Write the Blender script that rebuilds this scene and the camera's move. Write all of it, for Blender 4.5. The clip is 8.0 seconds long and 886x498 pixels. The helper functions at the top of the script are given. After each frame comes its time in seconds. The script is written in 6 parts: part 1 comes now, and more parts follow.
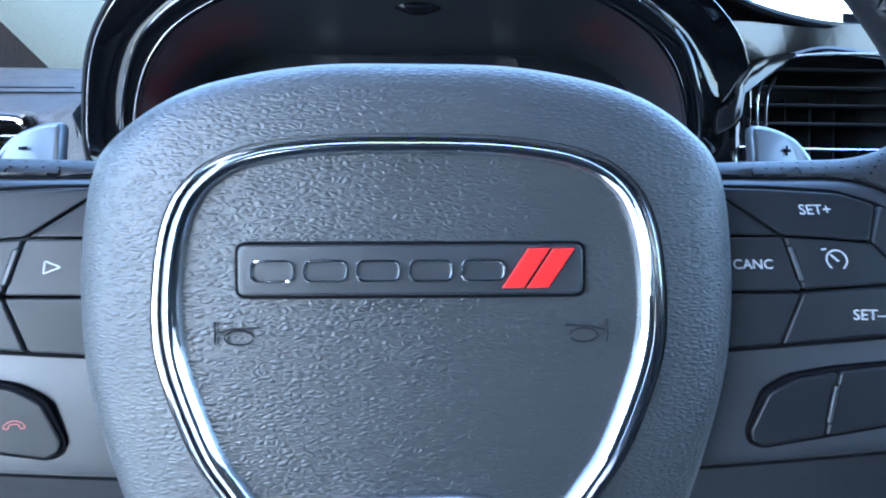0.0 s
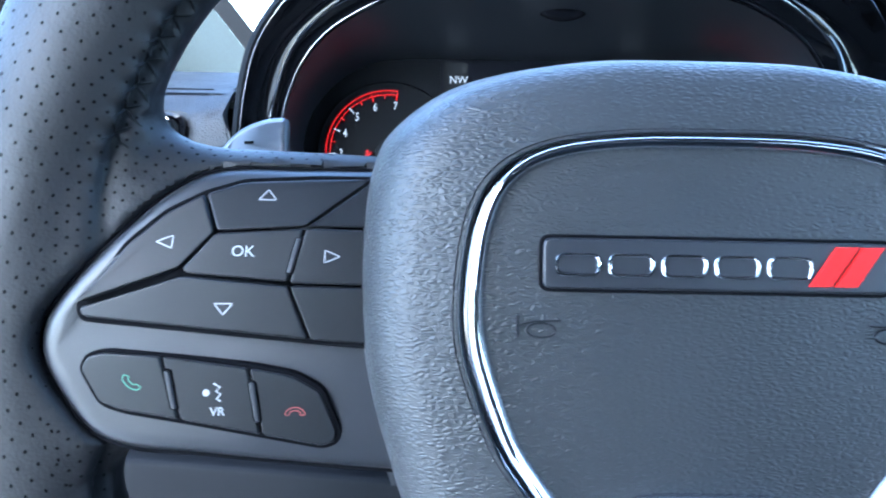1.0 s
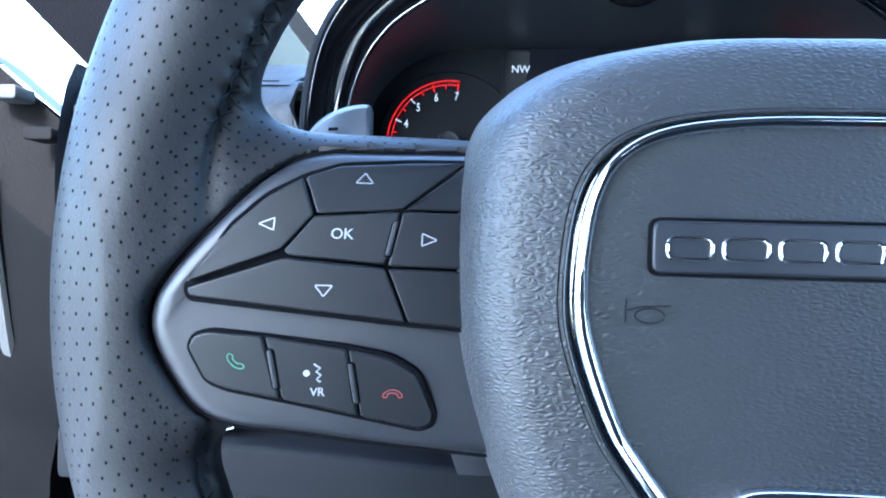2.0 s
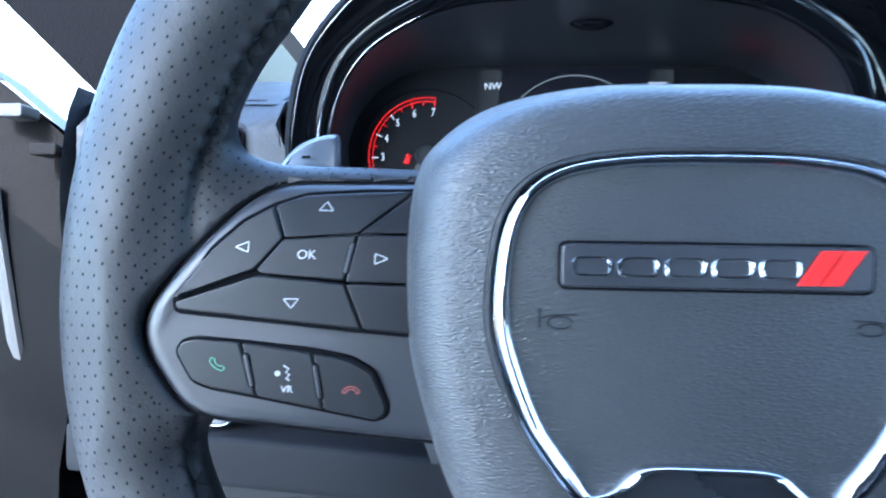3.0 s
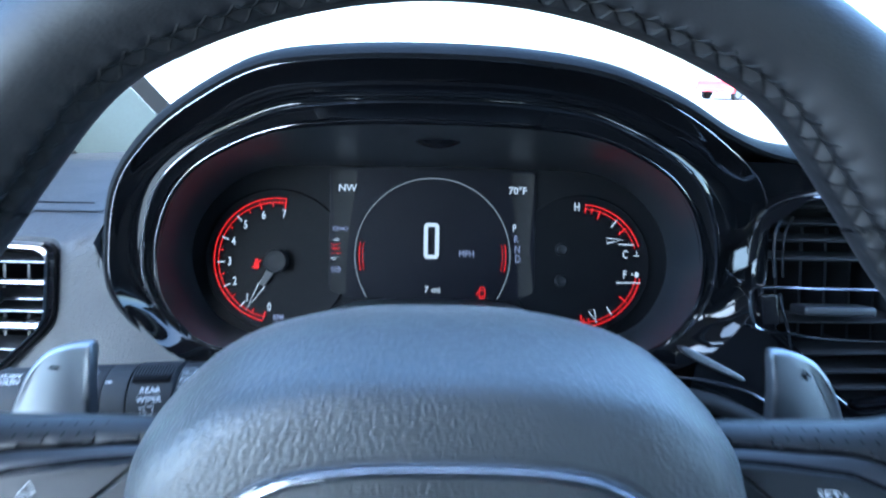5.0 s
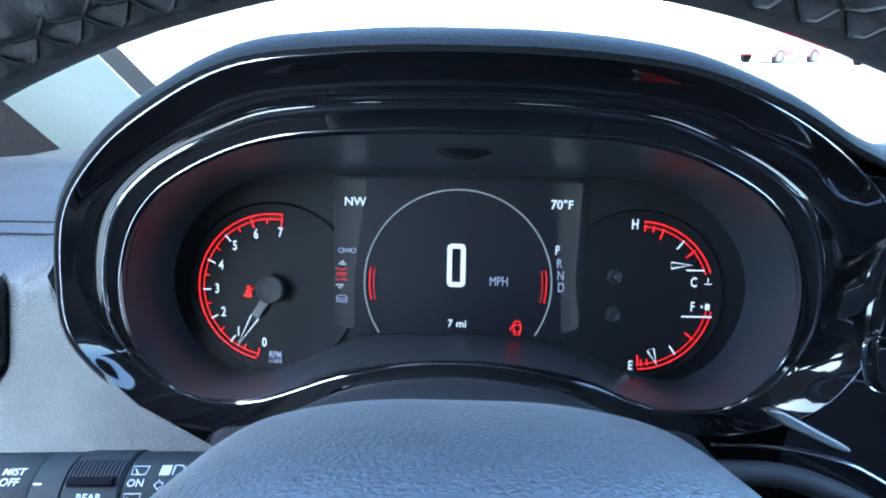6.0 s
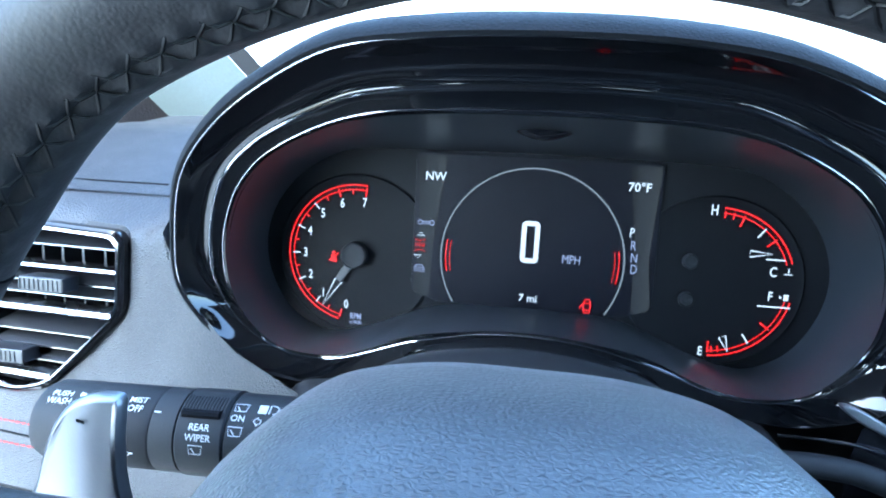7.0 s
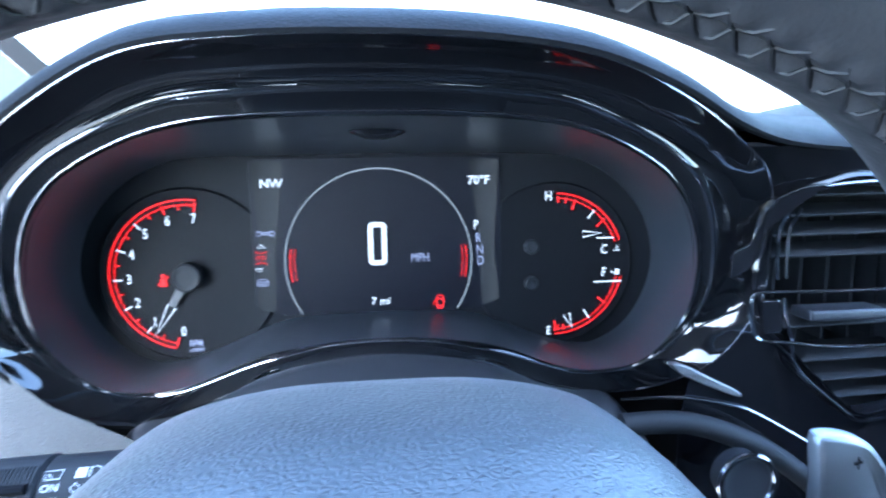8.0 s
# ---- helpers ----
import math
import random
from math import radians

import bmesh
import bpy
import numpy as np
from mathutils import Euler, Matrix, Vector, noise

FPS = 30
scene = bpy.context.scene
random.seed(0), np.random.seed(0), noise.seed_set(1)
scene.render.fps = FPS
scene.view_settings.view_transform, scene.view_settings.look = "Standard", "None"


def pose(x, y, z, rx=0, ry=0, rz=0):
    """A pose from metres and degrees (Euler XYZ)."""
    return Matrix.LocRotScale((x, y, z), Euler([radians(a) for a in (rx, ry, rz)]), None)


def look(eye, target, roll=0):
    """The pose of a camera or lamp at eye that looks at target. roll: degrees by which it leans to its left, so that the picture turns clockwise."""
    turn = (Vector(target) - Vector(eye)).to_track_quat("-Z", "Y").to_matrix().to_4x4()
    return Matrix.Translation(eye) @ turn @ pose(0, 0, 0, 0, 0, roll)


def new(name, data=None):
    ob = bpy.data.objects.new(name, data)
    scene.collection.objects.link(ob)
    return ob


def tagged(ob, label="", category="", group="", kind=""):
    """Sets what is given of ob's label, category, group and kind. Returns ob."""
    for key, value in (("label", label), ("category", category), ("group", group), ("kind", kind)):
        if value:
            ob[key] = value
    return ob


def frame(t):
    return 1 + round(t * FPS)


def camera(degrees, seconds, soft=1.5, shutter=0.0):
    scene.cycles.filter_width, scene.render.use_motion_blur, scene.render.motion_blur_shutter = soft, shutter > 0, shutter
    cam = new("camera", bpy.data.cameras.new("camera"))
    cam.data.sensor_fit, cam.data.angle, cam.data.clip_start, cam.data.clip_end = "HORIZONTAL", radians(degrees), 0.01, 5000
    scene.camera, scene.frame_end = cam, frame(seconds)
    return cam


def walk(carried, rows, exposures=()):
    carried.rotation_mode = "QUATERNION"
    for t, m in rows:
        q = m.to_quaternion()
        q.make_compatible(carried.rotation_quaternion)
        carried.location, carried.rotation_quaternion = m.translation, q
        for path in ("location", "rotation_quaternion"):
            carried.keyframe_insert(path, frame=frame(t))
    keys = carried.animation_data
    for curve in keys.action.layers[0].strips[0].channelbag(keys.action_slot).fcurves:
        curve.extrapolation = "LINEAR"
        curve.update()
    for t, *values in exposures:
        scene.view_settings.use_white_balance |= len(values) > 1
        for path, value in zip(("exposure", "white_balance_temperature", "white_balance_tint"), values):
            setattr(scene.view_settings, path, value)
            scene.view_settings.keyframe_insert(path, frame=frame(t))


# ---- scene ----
# The car is drawn in a frame of its own: x right, y ahead along the steering column, z up in the plane of the wheel.
# BASE stands that frame in the world, tipped forward by the rake of the wheel.
RAKE = 15.5
BASE = pose(0, 0, 1.15, -RAKE, 0, 0)

cam = camera(75.2, 8.0, soft=2.0, shutter=0.25)
PATH = [
    (0, 0.0017, -0.1373, 0.0229, -2.28, -1.16, 0.16),
    (0.5, -0.0235, -0.1397, 0.0222, -1.08, -0.37, -0.23),
    (1, -0.0651, -0.1357, 0.0180, -0.13, -0.01, -1.12),
    (1.5, -0.0758, -0.1332, 0.0173, 2.92, -0.59, -1.60),
    (1.7, -0.0816, -0.1336, 0.0148, 3.11, -0.44, -1.76),
    (2.8, -0.0751, -0.1461, 0.0173, 4.09, -0.98, -0.71),
    (3, -0.0638, -0.1600, 0.0213, 3.59, -0.82, -0.90),
    (3.5, -0.0160, -0.2195, 0.0379, 0.86, -0.63, -0.71),
    (4, -0.0089, -0.2296, 0.0396, -1.50, -0.11, -0.55),
    (4.5, -0.0099, -0.2287, 0.0430, -2.05, -0.62, -0.84),
    (4.8, -0.0088, -0.1870, 0.0752, -2.05, -1.60, -0.95),
    (4.9, -0.0062, -0.1600, 0.0902, -1.78, -1.72, -1.05),
    (5, -0.0054, -0.1373, 0.1047, -1.83, -2.25, -1.07),
    (5.2, -0.0055, -0.1030, 0.1230, -1.45, -2.78, -1.08),
    (6.3, -0.0021, -0.0696, 0.1343, 2.71, -6.52, -1.72),
    (6.5, 0.0003, -0.0800, 0.1358, 4.57, -7.15, -2.44),
    (7, -0.0060, -0.0828, 0.1355, 7.74, -8.37, -3.16),
    (7.5, -0.0026, -0.0803, 0.1370, 5.55, -8.68, -2.18),
    (8, 0.0019, -0.0738, 0.1378, -6.02, -8.41, 0.77),
]
walk(cam, [(t, BASE @ pose(x, y, z, 0, 0, yaw) @ pose(0, 0, 0, 90 + pitch) @ pose(0, 0, 0, 0, 0, -roll))
           for t, x, y, z, yaw, pitch, roll in PATH],
     exposures=[(0.0, 4.4, 5040, 1), (4.6, 4.45, 5040, 1), (5.2, 4.2, 4940, -4), (6.3, 4.85, 5040, -4), (7.0, 4.85, 5040, -4), (7.5, 4.9, 5040, -4), (8.0, 5.28, 5040, 1)])

# ---- light ----
world = bpy.data.worlds.new("sky")
scene.world = world
world.use_nodes = True
wn = world.node_tree.nodes
sky = wn.new("ShaderNodeTexSky")
sky.sky_type = "NISHITA"
sky.sun_disc = False
SUN_UP, SUN_ROUND = radians(50), radians(192)      # behind the car, a little to the driver's side
sky.sun_elevation = SUN_UP
sky.sun_rotation = SUN_ROUND
sky.dust_density = 3.0
sky.ozone_density = 0.5
wn["Background"].inputs["Strength"].default_value = 0.15
world.node_tree.links.new(sky.outputs["Color"], wn["Background"].inputs["Color"])
sun = new("sun", bpy.data.lights.new("sun", "SUN"))
sun.data.energy, sun.data.angle, sun.data.color = 1.5, radians(10), (1.0, 0.97, 0.93)
sun.matrix_world = look((0, 0, 0), (-math.sin(SUN_ROUND) * math.cos(SUN_UP), -math.cos(SUN_ROUND) * math.cos(SUN_UP), -math.sin(SUN_UP)))

# ---- materials ----
def material(name, color, rough=0.5, metal=0.0, coat=0.0, bumps=(), vary=0.0, vary_scale=60.0, specular=0.5, rough_vary=0.0, sheen=0.0):
    """A surface with a slow colour variation and one or more layers of relief: (kind, scale, height in metres, stretch)."""
    m = bpy.data.materials.new(name)
    m.use_nodes = True
    n, l = m.node_tree.nodes, m.node_tree.links
    b = n["Principled BSDF"]
    b.inputs["Base Color"].default_value = (*color, 1)
    b.inputs["Roughness"].default_value = rough
    b.inputs["Metallic"].default_value = metal
    b.inputs["Coat Weight"].default_value = coat
    b.inputs["Coat Roughness"].default_value = 0.04
    b.inputs["Specular IOR Level"].default_value = specular
    b.inputs["Sheen Weight"].default_value, b.inputs["Sheen Roughness"].default_value = sheen, 0.35
    tc = n.new("ShaderNodeTexCoord")
    if vary:
        t = n.new("ShaderNodeTexNoise")
        t.inputs["Scale"].default_value, t.inputs["Detail"].default_value = vary_scale, 6
        l.new(tc.outputs["Object"], t.inputs["Vector"])
        r = n.new("ShaderNodeMapRange")
        r.inputs["To Min"].default_value, r.inputs["To Max"].default_value = 1 - vary, 1 + vary
        l.new(t.outputs["Fac"], r.inputs["Value"])
        mix = n.new("ShaderNodeVectorMath")
        mix.operation = "SCALE"
        mix.inputs[0].default_value = color
        l.new(r.outputs["Result"], mix.inputs["Scale"])
        l.new(mix.outputs["Vector"], b.inputs["Base Color"])
    if rough_vary:
        t = n.new("ShaderNodeTexNoise")
        t.inputs["Scale"].default_value, t.inputs["Detail"].default_value = 35, 8
        l.new(tc.outputs["Object"], t.inputs["Vector"])
        r = n.new("ShaderNodeMapRange")
        r.inputs["From Min"].default_value, r.inputs["From Max"].default_value = 0.3, 0.7
        r.inputs["To Min"].default_value, r.inputs["To Max"].default_value = max(rough - rough_vary, 0.02), rough + rough_vary
        l.new(t.outputs["Fac"], r.inputs["Value"])
        l.new(r.outputs["Result"], b.inputs["Roughness"])
    last = None
    for kind, scale, height, stretch in bumps:
        mp = n.new("ShaderNodeMapping")
        mp.inputs["Scale"].default_value = stretch
        l.new(tc.outputs["Object"], mp.inputs["Vector"])
        if kind == "pebble":
            # warped cells read as hide rather than as a mosaic
            wz = n.new("ShaderNodeTexNoise")
            wz.inputs["Scale"].default_value, wz.inputs["Detail"].default_value = scale * 0.45, 2
            l.new(mp.outputs["Vector"], wz.inputs["Vector"])
            wm = n.new("ShaderNodeVectorMath")
            wm.operation = "MULTIPLY_ADD"
            wm.inputs[1].default_value = (1.3 / scale,) * 3
            l.new(wz.outputs["Color"], wm.inputs[0])
            l.new(mp.outputs["Vector"], wm.inputs[2])
            t = n.new("ShaderNodeTexVoronoi")
            t.feature = "SMOOTH_F1"
            t.inputs["Scale"].default_value = scale
            t.inputs["Smoothness"].default_value = 0.35
            l.new(wm.outputs["Vector"], t.inputs["Vector"])
            out = t.outputs["Distance"]
            height = -height
        elif kind == "grain":
            # rounded pebbles parted by fine creases
            wz = n.new("ShaderNodeTexNoise")
            wz.inputs["Scale"].default_value, wz.inputs["Detail"].default_value = scale * 0.8, 2
            l.new(mp.outputs["Vector"], wz.inputs["Vector"])
            wm = n.new("ShaderNodeVectorMath")
            wm.operation = "MULTIPLY_ADD"
            wm.inputs[1].default_value = (0.85 / scale,) * 3
            l.new(wz.outputs["Color"], wm.inputs[0])
            l.new(mp.outputs["Vector"], wm.inputs[2])
            t = n.new("ShaderNodeTexVoronoi")
            t.feature = "DISTANCE_TO_EDGE"
            t.inputs["Scale"].default_value = scale
            l.new(wm.outputs["Vector"], t.inputs["Vector"])
            cv = n.new("ShaderNodeMapRange")
            cv.interpolation_type = "SMOOTHSTEP"
            cv.inputs["From Max"].default_value = 0.42
            l.new(t.outputs["Distance"], cv.inputs["Value"])
            out = cv.outputs["Result"]
        else:
            t = n.new("ShaderNodeTexNoise")
            t.inputs["Scale"].default_value, t.inputs["Detail"].default_value = scale, 4
            l.new(mp.outputs["Vector"], t.inputs["Vector"])
            out = t.outputs["Fac"]
        bp = n.new("ShaderNodeBump")
        bp.invert = height < 0
        bp.inputs["Distance"].default_value = abs(height)
        bp.inputs["Strength"].default_value = 1.0
        l.new(out, bp.inputs["Height"])
        if last:
            l.new(last.outputs["Normal"], bp.inputs["Normal"])
        last = bp
    if last:
        l.new(last.outputs["Normal"], b.inputs["Normal"])
    return m


def glowing(name, color, strength):
    m = bpy.data.materials.new(name)
    m.use_nodes = True
    b = m.node_tree.nodes["Principled BSDF"]
    b.inputs["Base Color"].default_value = (0.01, 0.01, 0.01, 1)
    b.inputs["Roughness"].default_value = 0.6
    b.inputs["Specular IOR Level"].default_value = 0.1
    b.inputs["Emission Color"].default_value = (*color, 1)
    b.inputs["Emission Strength"].default_value = strength
    return m


ONE = (1, 1, 1)
PAD = material("grained black vinyl", (0.0205, 0.0218, 0.0235), 0.43, bumps=[("grain", 700, 0.00016, (0.62, 0.85, 1.3)), ("noise", 300, 0.00010, (0.5, 1, 1.5)), ("noise", 1800, 0.00002, ONE)], vary=0.10, rough_vary=0.05, specular=0.55, sheen=0.14)
RIM = material("smooth black leather", (0.0095, 0.0095, 0.0108), 0.50, bumps=[("noise", 45, 0.0007, ONE), ("pebble", 1100, 0.00005, ONE)], vary=0.18, rough_vary=0.07, specular=0.34, sheen=0.03)
SOFT = material("soft grey dash vinyl", (0.017, 0.0185, 0.022), 0.56, bumps=[("grain", 560, 0.00022, (1, 0.8, 1.2)), ("noise", 1800, 0.00003, ONE)], vary=0.08, rough_vary=0.06, specular=0.35)
BROWSKIN = material("dark grained brow vinyl", (0.0075, 0.0081, 0.0094), 0.75, bumps=[("grain", 560, 0.00014, ONE), ("noise", 1800, 0.00003, ONE)], vary=0.1, rough_vary=0.06, specular=0.05)
SATIN = material("satin black plastic", (0.011, 0.012, 0.015), 0.42, bumps=[("noise", 2200, 0.00006, ONE)], vary=0.1, rough_vary=0.05, specular=0.38)
MATT = material("matt black plastic", (0.007, 0.0075, 0.009), 0.65, bumps=[("noise", 1600, 0.00008, ONE)], vary=0.12, specular=0.2)
KNEE = material("dull black plastic", (0.006, 0.0065, 0.008), 0.7, bumps=[("noise", 1600, 0.00006, ONE)], vary=0.12, specular=0.12)
LOWER = material("grey lower trim", (0.022, 0.023, 0.026), 0.6, bumps=[("grain", 700, 0.00012, ONE)], vary=0.1, specular=0.3)
KEY = material("button plastic", (0.005, 0.0055, 0.007), 0.45, bumps=[("noise", 2600, 0.00004, ONE)], vary=0.1, rough_vary=0.05, specular=0.34)
BEZEL = material("grey satin bezel", (0.019, 0.020, 0.0235), 0.36, bumps=[("noise", 2600, 0.00005, ONE)], vary=0.08, rough_vary=0.05)
GLOSS = material("piano black", (0.004, 0.004, 0.005), 0.08, bumps=[("noise", 25, 0.0002, ONE)], rough_vary=0.03, specular=0.4)
SURROUND = material("deep gloss black", (0.003, 0.0032, 0.004), 0.05, bumps=[("noise", 25, 0.00012, ONE)], rough_vary=0.02, specular=0.45)
CHROME = material("chrome", (0.60, 0.61, 0.64), 0.07, metal=1.0, rough_vary=0.03)
TRIMCHROME = material("bright trim chrome", (0.52, 0.53, 0.555), 0.09, metal=1.0, rough_vary=0.03)
RINGCHROME = material("tinted chrome", (0.42, 0.43, 0.46), 0.09, metal=1.0, rough_vary=0.04)
DARKCHROME = material("smoked chrome", (0.20, 0.20, 0.215), 0.16, metal=1.0, rough_vary=0.04)
LIPPANEL = material("brushed smoked chrome", (0.30, 0.30, 0.32), 0.26, metal=1.0, rough_vary=0.05)
SILVER = material("satin silver", (0.165, 0.17, 0.18), 0.40, metal=0.9, bumps=[("noise", 900, 0.00005, ONE)], rough_vary=0.06)
GAP = material("dark joint", (0.003, 0.003, 0.004), 0.8, specular=0.05)
THREAD = material("black thread", (0.0025, 0.0025, 0.003), 0.5, specular=0.2)
RED = material("red enamel", (0.52, 0.012, 0.011), 0.45, specular=0.25)
RED_THREAD = material("red thread", (0.30, 0.012, 0.015), 0.6, specular=0.2)
PRINT = material("white print", (0.27, 0.275, 0.285), 0.5)
PRINT_GREEN = material("green print", (0.045, 0.17, 0.11), 0.5)
PRINT_RED = material("dull red print", (0.20, 0.045, 0.04), 0.5)
FACE = material("dial face", (0.0032, 0.0036, 0.0048), 0.6, specular=0.14, bumps=[("noise", 1800, 0.00003, ONE)])
SCREEN = material("dark display", (0.0033, 0.0035, 0.0060), 0.45, specular=0.14)
HOUSING = material("dull screen black", (0.003, 0.0032, 0.004), 0.5, specular=0.02, bumps=[("noise", 1800, 0.00003, ONE)])
DISC = material("smooth dial black", (0.003, 0.0033, 0.0043), 0.6, specular=0.10, bumps=[("noise", 1800, 0.00002, ONE)])
BOWL = material("grey dial bowl", (0.0205, 0.0225, 0.0270), 0.28, bumps=[("noise", 1500, 0.00004, ONE)], vary=0.08, specular=0.6)
GLOW_RED = glowing("lit red", (1.0, 0.010, 0.012), 0.062)
GLOW_WHITE = glowing("lit white", (0.9, 0.92, 1.0), 0.046)
GLOW_BLUE = glowing("lit grey blue", (0.55, 0.58, 0.85), 0.030)
GLOW_DIM = glowing("lit dim grey", (0.5, 0.52, 0.6), 0.0015)
bn, bl = GLOW_DIM.node_tree.nodes, GLOW_DIM.node_tree.links
bt, br, bx = bn.new("ShaderNodeTexCoord"), bn.new("ShaderNodeValToRGB"), bn.new("ShaderNodeSeparateXYZ")
for e, v in zip((br.color_ramp.elements[0], br.color_ramp.elements[1], br.color_ramp.elements.new(0.5)), (0.0, 0.0, 1.0)):
    e.color = (0.5 * v, 0.52 * v, 0.6 * v, 1)
br.color_ramp.interpolation = "EASE"
bl.new(bt.outputs["Generated"], bx.inputs[0])
bl.new(bx.outputs["X"], br.inputs["Fac"])
bl.new(br.outputs["Color"], bn["Principled BSDF"].inputs["Emission Color"])
GLOW_LINE = glowing("lit arc", (0.75, 0.78, 0.85), 0.014)
FABRIC = material("grey pillar fabric", (0.040, 0.049, 0.049), 0.9, bumps=[("noise", 900, 0.0004, ONE)], vary=0.12, vary_scale=400, specular=0.2)
HEAD = material("black headliner fabric", (0.035, 0.035, 0.036), 0.95, bumps=[("noise", 700, 0.0004, ONE)], vary=0.08)
# cloth of the unseen seat shapes that block light from behind
BLOCKER_CLOTH = material("black light-blocking cloth", (0.018, 0.018, 0.019), 0.8, bumps=[("noise", 700, 0.0004, ONE)], vary=0.15, specular=0.2)
CARPET = material("black carpet", (0.02, 0.02, 0.021), 0.95, bumps=[("noise", 900, 0.002, ONE)], vary=0.3)


# ---- shaping ----
import functools
import itertools
from mathutils.bvhtree import BVHTree


def smooth(points, n=8, closed=True):
    """A Catmull-Rom curve through the points, n steps between two of them."""
    p = [Vector(q) for q in points]
    k, out = len(p), []
    for i in range(k if closed else k - 1):
        a, b, c, d = (p[(i + j) % k] if closed else p[min(max(i + j, 0), k - 1)] for j in (-1, 0, 1, 2))
        for s in range(n):
            t = s / n
            out.append(0.5 * ((2 * b) + (c - a) * t + (2 * a - 5 * b + 4 * c - d) * t * t + (3 * b - a - 3 * c + d) * t ** 3))
    if not closed:
        out.append(p[-1])
    return out


def mirrored(half):
    """A closed outline from its right half, which runs from the top on the axis to the bottom on the axis."""
    return list(half) + [(-x, z) for x, z in reversed(half[1:-1])]


def rounded(points, r, n=4):
    """A polygon with its corners rounded."""
    out, k = [], len(points)
    for i in range(k):
        a, b, c = Vector(points[i - 1]), Vector(points[i]), Vector(points[(i + 1) % k])
        u, v = (a - b), (c - b)
        d = min(r, u.length * 0.45, v.length * 0.45)
        s, e = b + u.normalized() * d, b + v.normalized() * d
        for j in range(n + 1):
            t = j / n
            out.append((1 - t) ** 2 * s + 2 * t * (1 - t) * b + t * t * e)
    return out


def loft(rings, closed=True, cap0=False, cap1=False, bm=None):
    """Skin over rings of equally many points."""
    bm = bm or bmesh.new()
    vs = [[bm.verts.new(p) for p in r] for r in rings]
    n = len(rings[0])
    for a, b in zip(vs, vs[1:]):
        for i in range(n if closed else n - 1):
            j = (i + 1) % n
            bm.faces.new((a[i], a[j], b[j], b[i]))
    for cap, r in ((cap0, vs[0]), (cap1, vs[-1])):
        if cap:
            mid = bm.verts.new(sum((v.co for v in r), Vector()) / n)
            for i in range(n):
                bm.faces.new((r[i], r[(i + 1) % n], mid))
    return bm


def tube(path, r, n=8, closed=False, bm=None):
    """A round bar along a path; r: a radius, or one for each point."""
    bm = bm or bmesh.new()
    p = [Vector(q) for q in path]
    k, rings = len(p), []
    up = Vector((0.13, -0.98, 0.11))
    for i in range(k):
        d = (p[(i + 1) % k] - p[i - 1]) if closed else (p[min(i + 1, k - 1)] - p[max(i - 1, 0)])
        d.normalize()
        s = d.cross(up)
        if s.length < 1e-4:
            s = d.cross(Vector((1, 0, 0)))
        s.normalize()
        w = s.cross(d)
        rr = r[i] if isinstance(r, (list, tuple)) else r
        rings.append([p[i] + rr * (math.cos(a) * s + math.sin(a) * w) for a in (2 * math.pi * j / n for j in range(n))])
    if closed:
        rings.append(rings[0])
        loft(rings, bm=bm)
        bmesh.ops.remove_doubles(bm, verts=bm.verts, dist=1e-7)
    else:
        loft(rings, cap0=True, cap1=True, bm=bm)
    return bm


def slab(outline, front, thick, edge=0.0006, bm=None, at=None):
    """A plate of an outline in x, z whose front face lies at y = front (a number or a function of x, z), with rounded front edges."""
    f = front if callable(front) else (lambda x, z: front)
    pts = [Vector((p[0], p[1])) for p in outline]
    c = sum(pts, Vector((0, 0))) / len(pts)
    n = len(pts)
    inner = []
    area = sum(pts[i - 1].x * pts[i].y - pts[i].x * pts[i - 1].y for i in range(n))
    for i in range(n):
        e = (pts[(i + 1) % n] - pts[i - 1])
        nrm = Vector((-e.y, e.x)).normalized() * (1 if area > 0 else -1)
        inner.append(pts[i] + nrm * edge)
    ring = lambda q, dy: [Vector((p.x, f(p.x, p.y) + dy, p.y)) for p in q]
    mid = [p + (q - p) * 0.35 for p, q in zip(pts, inner)]
    flat = [p + (q - p) * 1.35 for p, q in zip(pts, inner)]
    bm = loft([ring(pts, thick), ring(pts, edge), ring(mid, edge * 0.3), ring(inner, 0), ring(flat, 0)], cap0=True, bm=bm)
    bm.verts.ensure_lookup_table()
    ends = [v for v in bm.verts][-(n + 1):-1]
    mesh_face = bm.faces.new(ends)
    bmesh.ops.triangulate(bm, faces=[mesh_face])
    return bm


def pillow(outline, front, thick, r, n=6):
    """A plate like a slab, with a broad quarter-round front edge."""
    pts = [Vector((p[0], p[1])) for p in outline]
    k = len(pts)
    area = sum(pts[i - 1].x * pts[i].y - pts[i].x * pts[i - 1].y for i in range(k))
    nrm = []
    for i in range(k):
        e = pts[(i + 1) % k] - pts[i - 1]
        nrm.append(Vector((-e.y, e.x)).normalized() * (1 if area > 0 else -1))
    ring = lambda d, dy: [Vector((p.x + m.x * d, front(p.x + m.x * d, p.y + m.y * d) + dy, p.y + m.y * d)) for p, m in zip(pts, nrm)]
    rings = [ring(0, thick), ring(0, r)]
    for j in range(1, n + 1):
        a = math.pi / 2 * j / n
        rings.append(ring(r * (1 - math.cos(a)), r * (1 - math.sin(a))))
    rings.append(ring(r * 1.3, 0))
    bm = loft(rings, cap0=True)
    bm.verts.ensure_lookup_table()
    face = bm.faces.new([v for v in bm.verts][-(k + 1):-1])
    bmesh.ops.triangulate(bm, faces=[face])
    return bm


